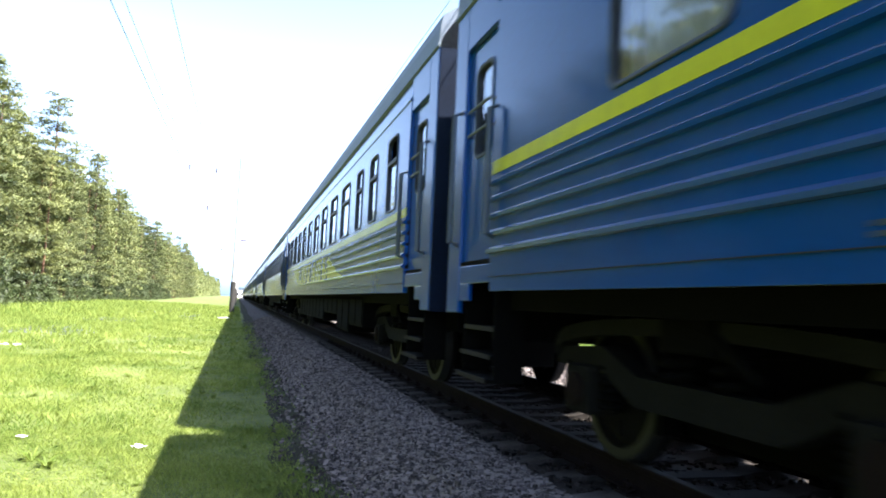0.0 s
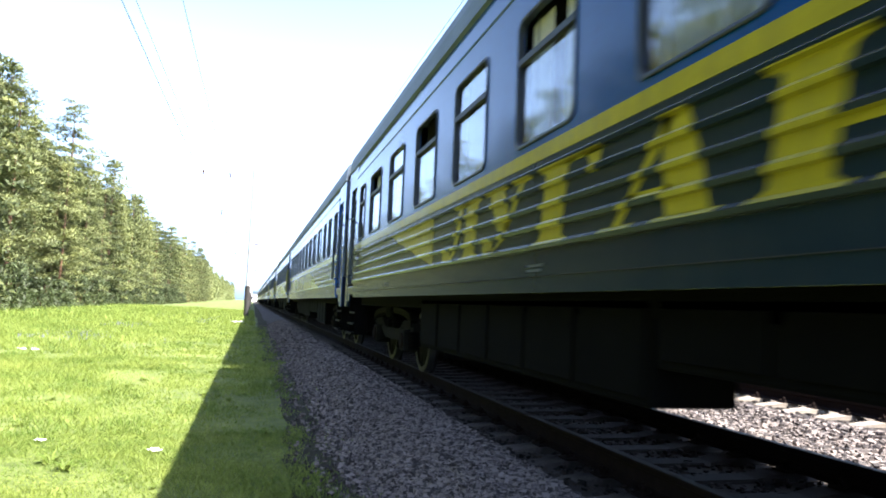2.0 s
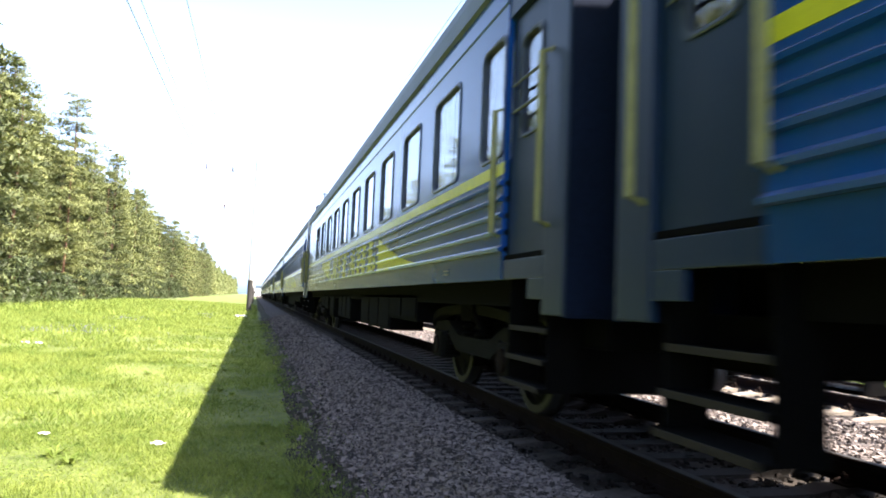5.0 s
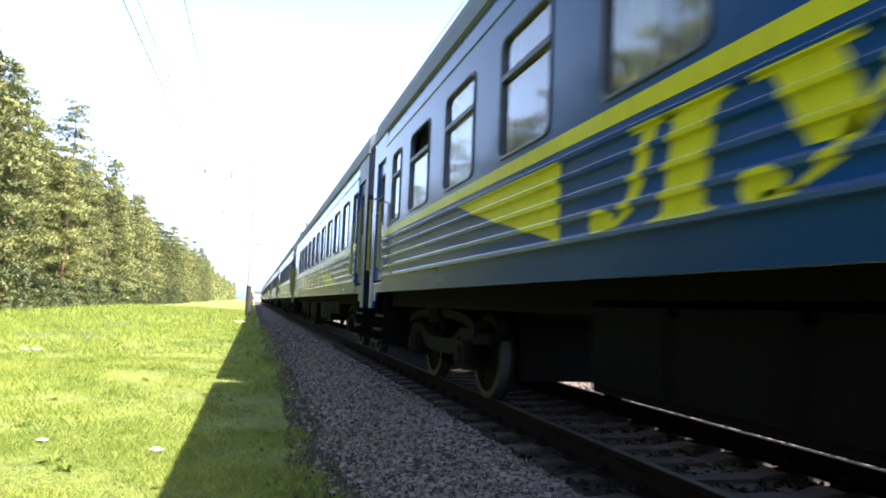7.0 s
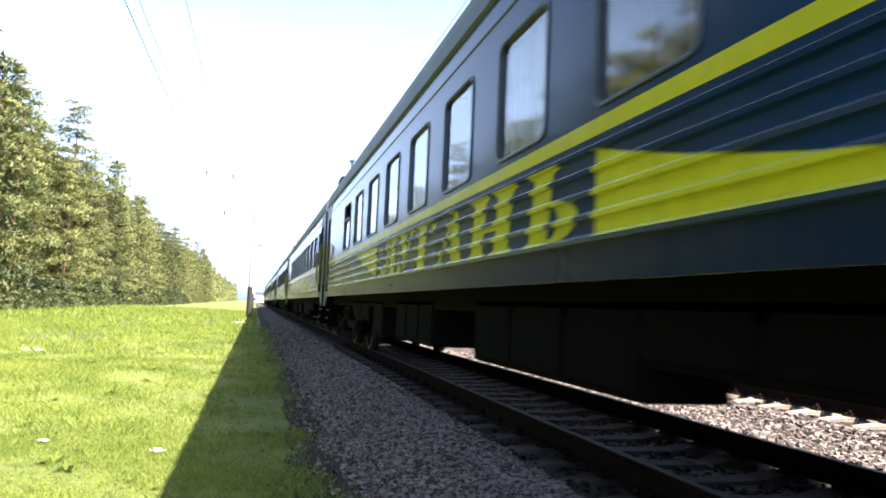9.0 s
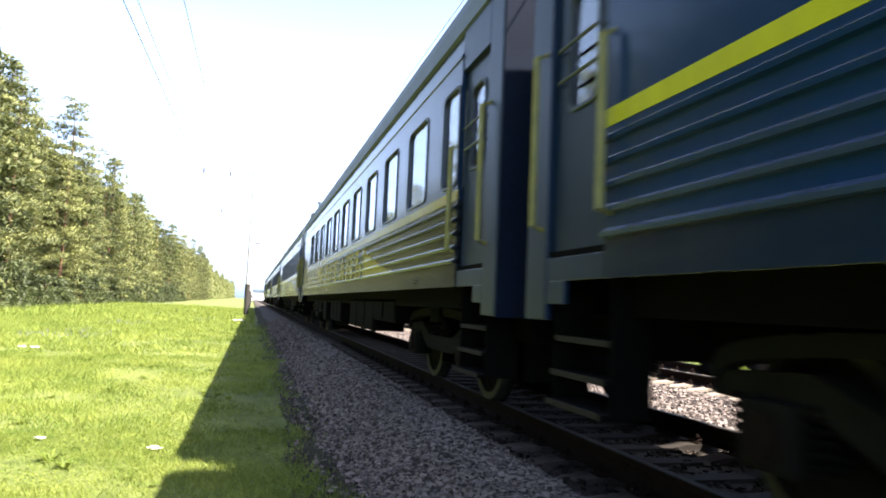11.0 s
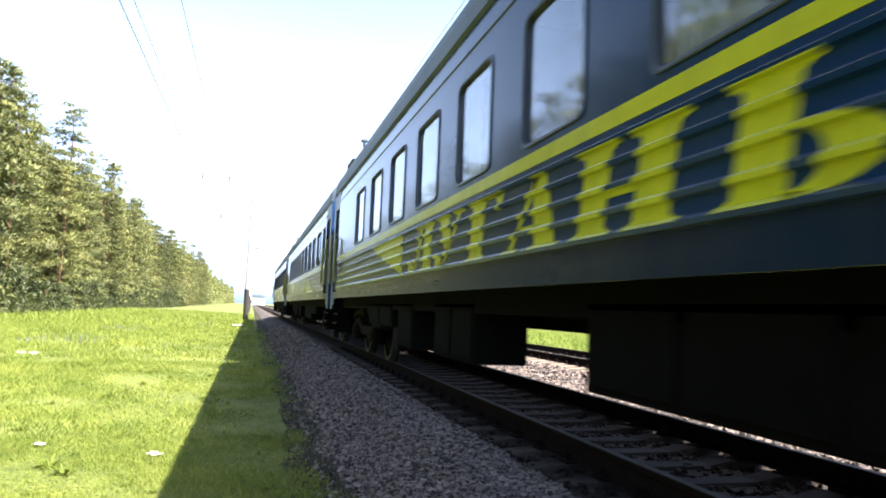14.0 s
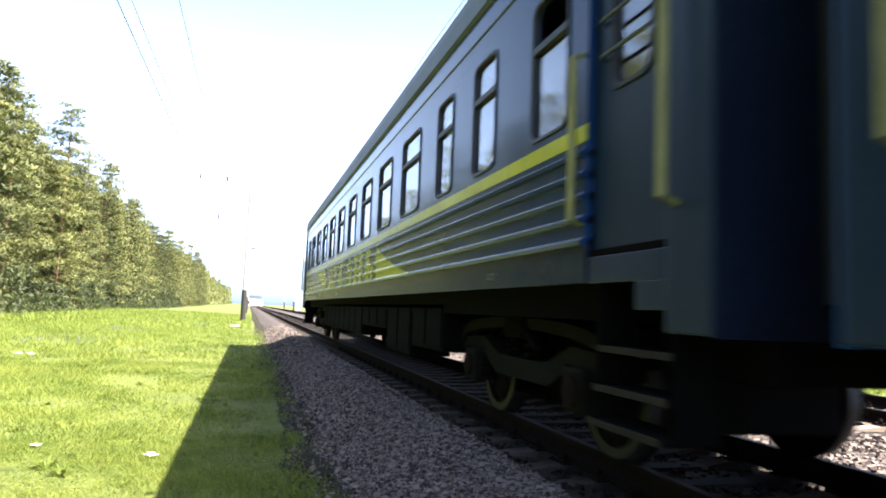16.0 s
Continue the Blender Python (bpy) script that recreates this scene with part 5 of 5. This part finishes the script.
def build_overhead():
    ys = [8, 68, 128, 188, 248, 308]
    for y in ys[1:]:
        mast(-3.95, y, 4.6, 3.95)
    for y in (-22, 38, 98, 158, 218, 278):
        mast(9.6, y, 1.6, -4.6)
    mast(-3.95, -52, 4.6, 3.95)
    span = [-52, 68] + ys[2:]
    for x, z in ((-8.07, GRASS_Z + 13.04), (-6.42, GRASS_Z + 12.94), (-6.74, GRASS_Z + 9.39)):
        wire("feeder_wire", [(x, y, z) for y in span], 1.1, 0.013, "bare overhead feeder wire sagging from mast to mast")
    for tx in TRACKS:
        span = [-52, 68] + ys[2:] if tx == 0 else [-22, 38, 98, 158, 218, 278]
        wire("contact_wire", [(tx, y, 6.15) for y in span], 0.03, 0.007, "copper contact wire above the track")
        wire("messenger_wire", [(tx, y, 7.4) for y in span], 0.7, 0.007, "messenger wire above the contact wire")


def build_distance():
    """The pale platform buildings and posts where the tracks vanish."""
    b = tagged(new("station_building"), "far pale low station building beside the tracks", "building")
    b.location = (-1.0, 640, GRASS_Z)
    bm = bmesh.new()
    box(bm, -9, 9, 0, 12, 0, 7.0)
    part("wall", bm, HAZE, b)
    bm = bmesh.new()
    extrude(bm, [(-9.6, 7.0), (9.6, 7.0), (6, 9.2), (-6, 9.2)], -0.6, 12.6)
    part("roof", bm, ROOF, b)
    for k in range(7):
        bm = bmesh.new()
        box(bm, -8 + 2.5 * k, -6.8 + 2.5 * k, -0.06, 0.04, 2, 4.4)
        part("window", bm, DARK_RIM, b)
    for k in range(6):
        bm = bmesh.new()
        box(bm, -0.35, 0.35, -0.35, 0.35, 0, 7.0, 0.05)
        ob = part("pale_post", bm, HAZE)
        ob.location = (12.0 + 1.2 * k, 240 + 14 * k, GRASS_Z)
        tagged(ob, "pale square concrete post beside the far track", "post", group="pale posts")


build_ground()
build_ballast()
build_tracks()
build_stones()
build_overhead()
build_distance()
build_forest()
build_grass()
for spot in ((-4.32, 7.85, 0.10), (-9.1, 21.5, 0.16), (-9.45, 21.7, 0.14), (-5.55, 8.5, 0.07), (-10.5, 20.5, 0.17), (-4.35, 50.0, 0.6)):
    litter("paper_scrap", *spot, seed=int(spot[1] * 10))
for k, spot in enumerate(((-5.2, 7.5, 0.2), (-5.0, 7.2, 0.16), (-3.5, 5.6, 0.14), (-3.2, 6.4, 0.12), (-2.8, 5.2, 0.12), (-2.5, 5.9, 0.10), (-6.9, 9.6, 0.2), (-2.62, 4.6, 0.11))):
    weed(*spot, seed=40 + k)
scatter = random.Random(77)
for k in range(46):
    wy = scatter.uniform(5.0, 20.0)
    weed(scatter.uniform(-3.3 - 0.32 * wy, -2.75), wy, scatter.uniform(0.05, 0.12) * (0.8 + wy / 20), seed=80 + k)
build_train()
motions()
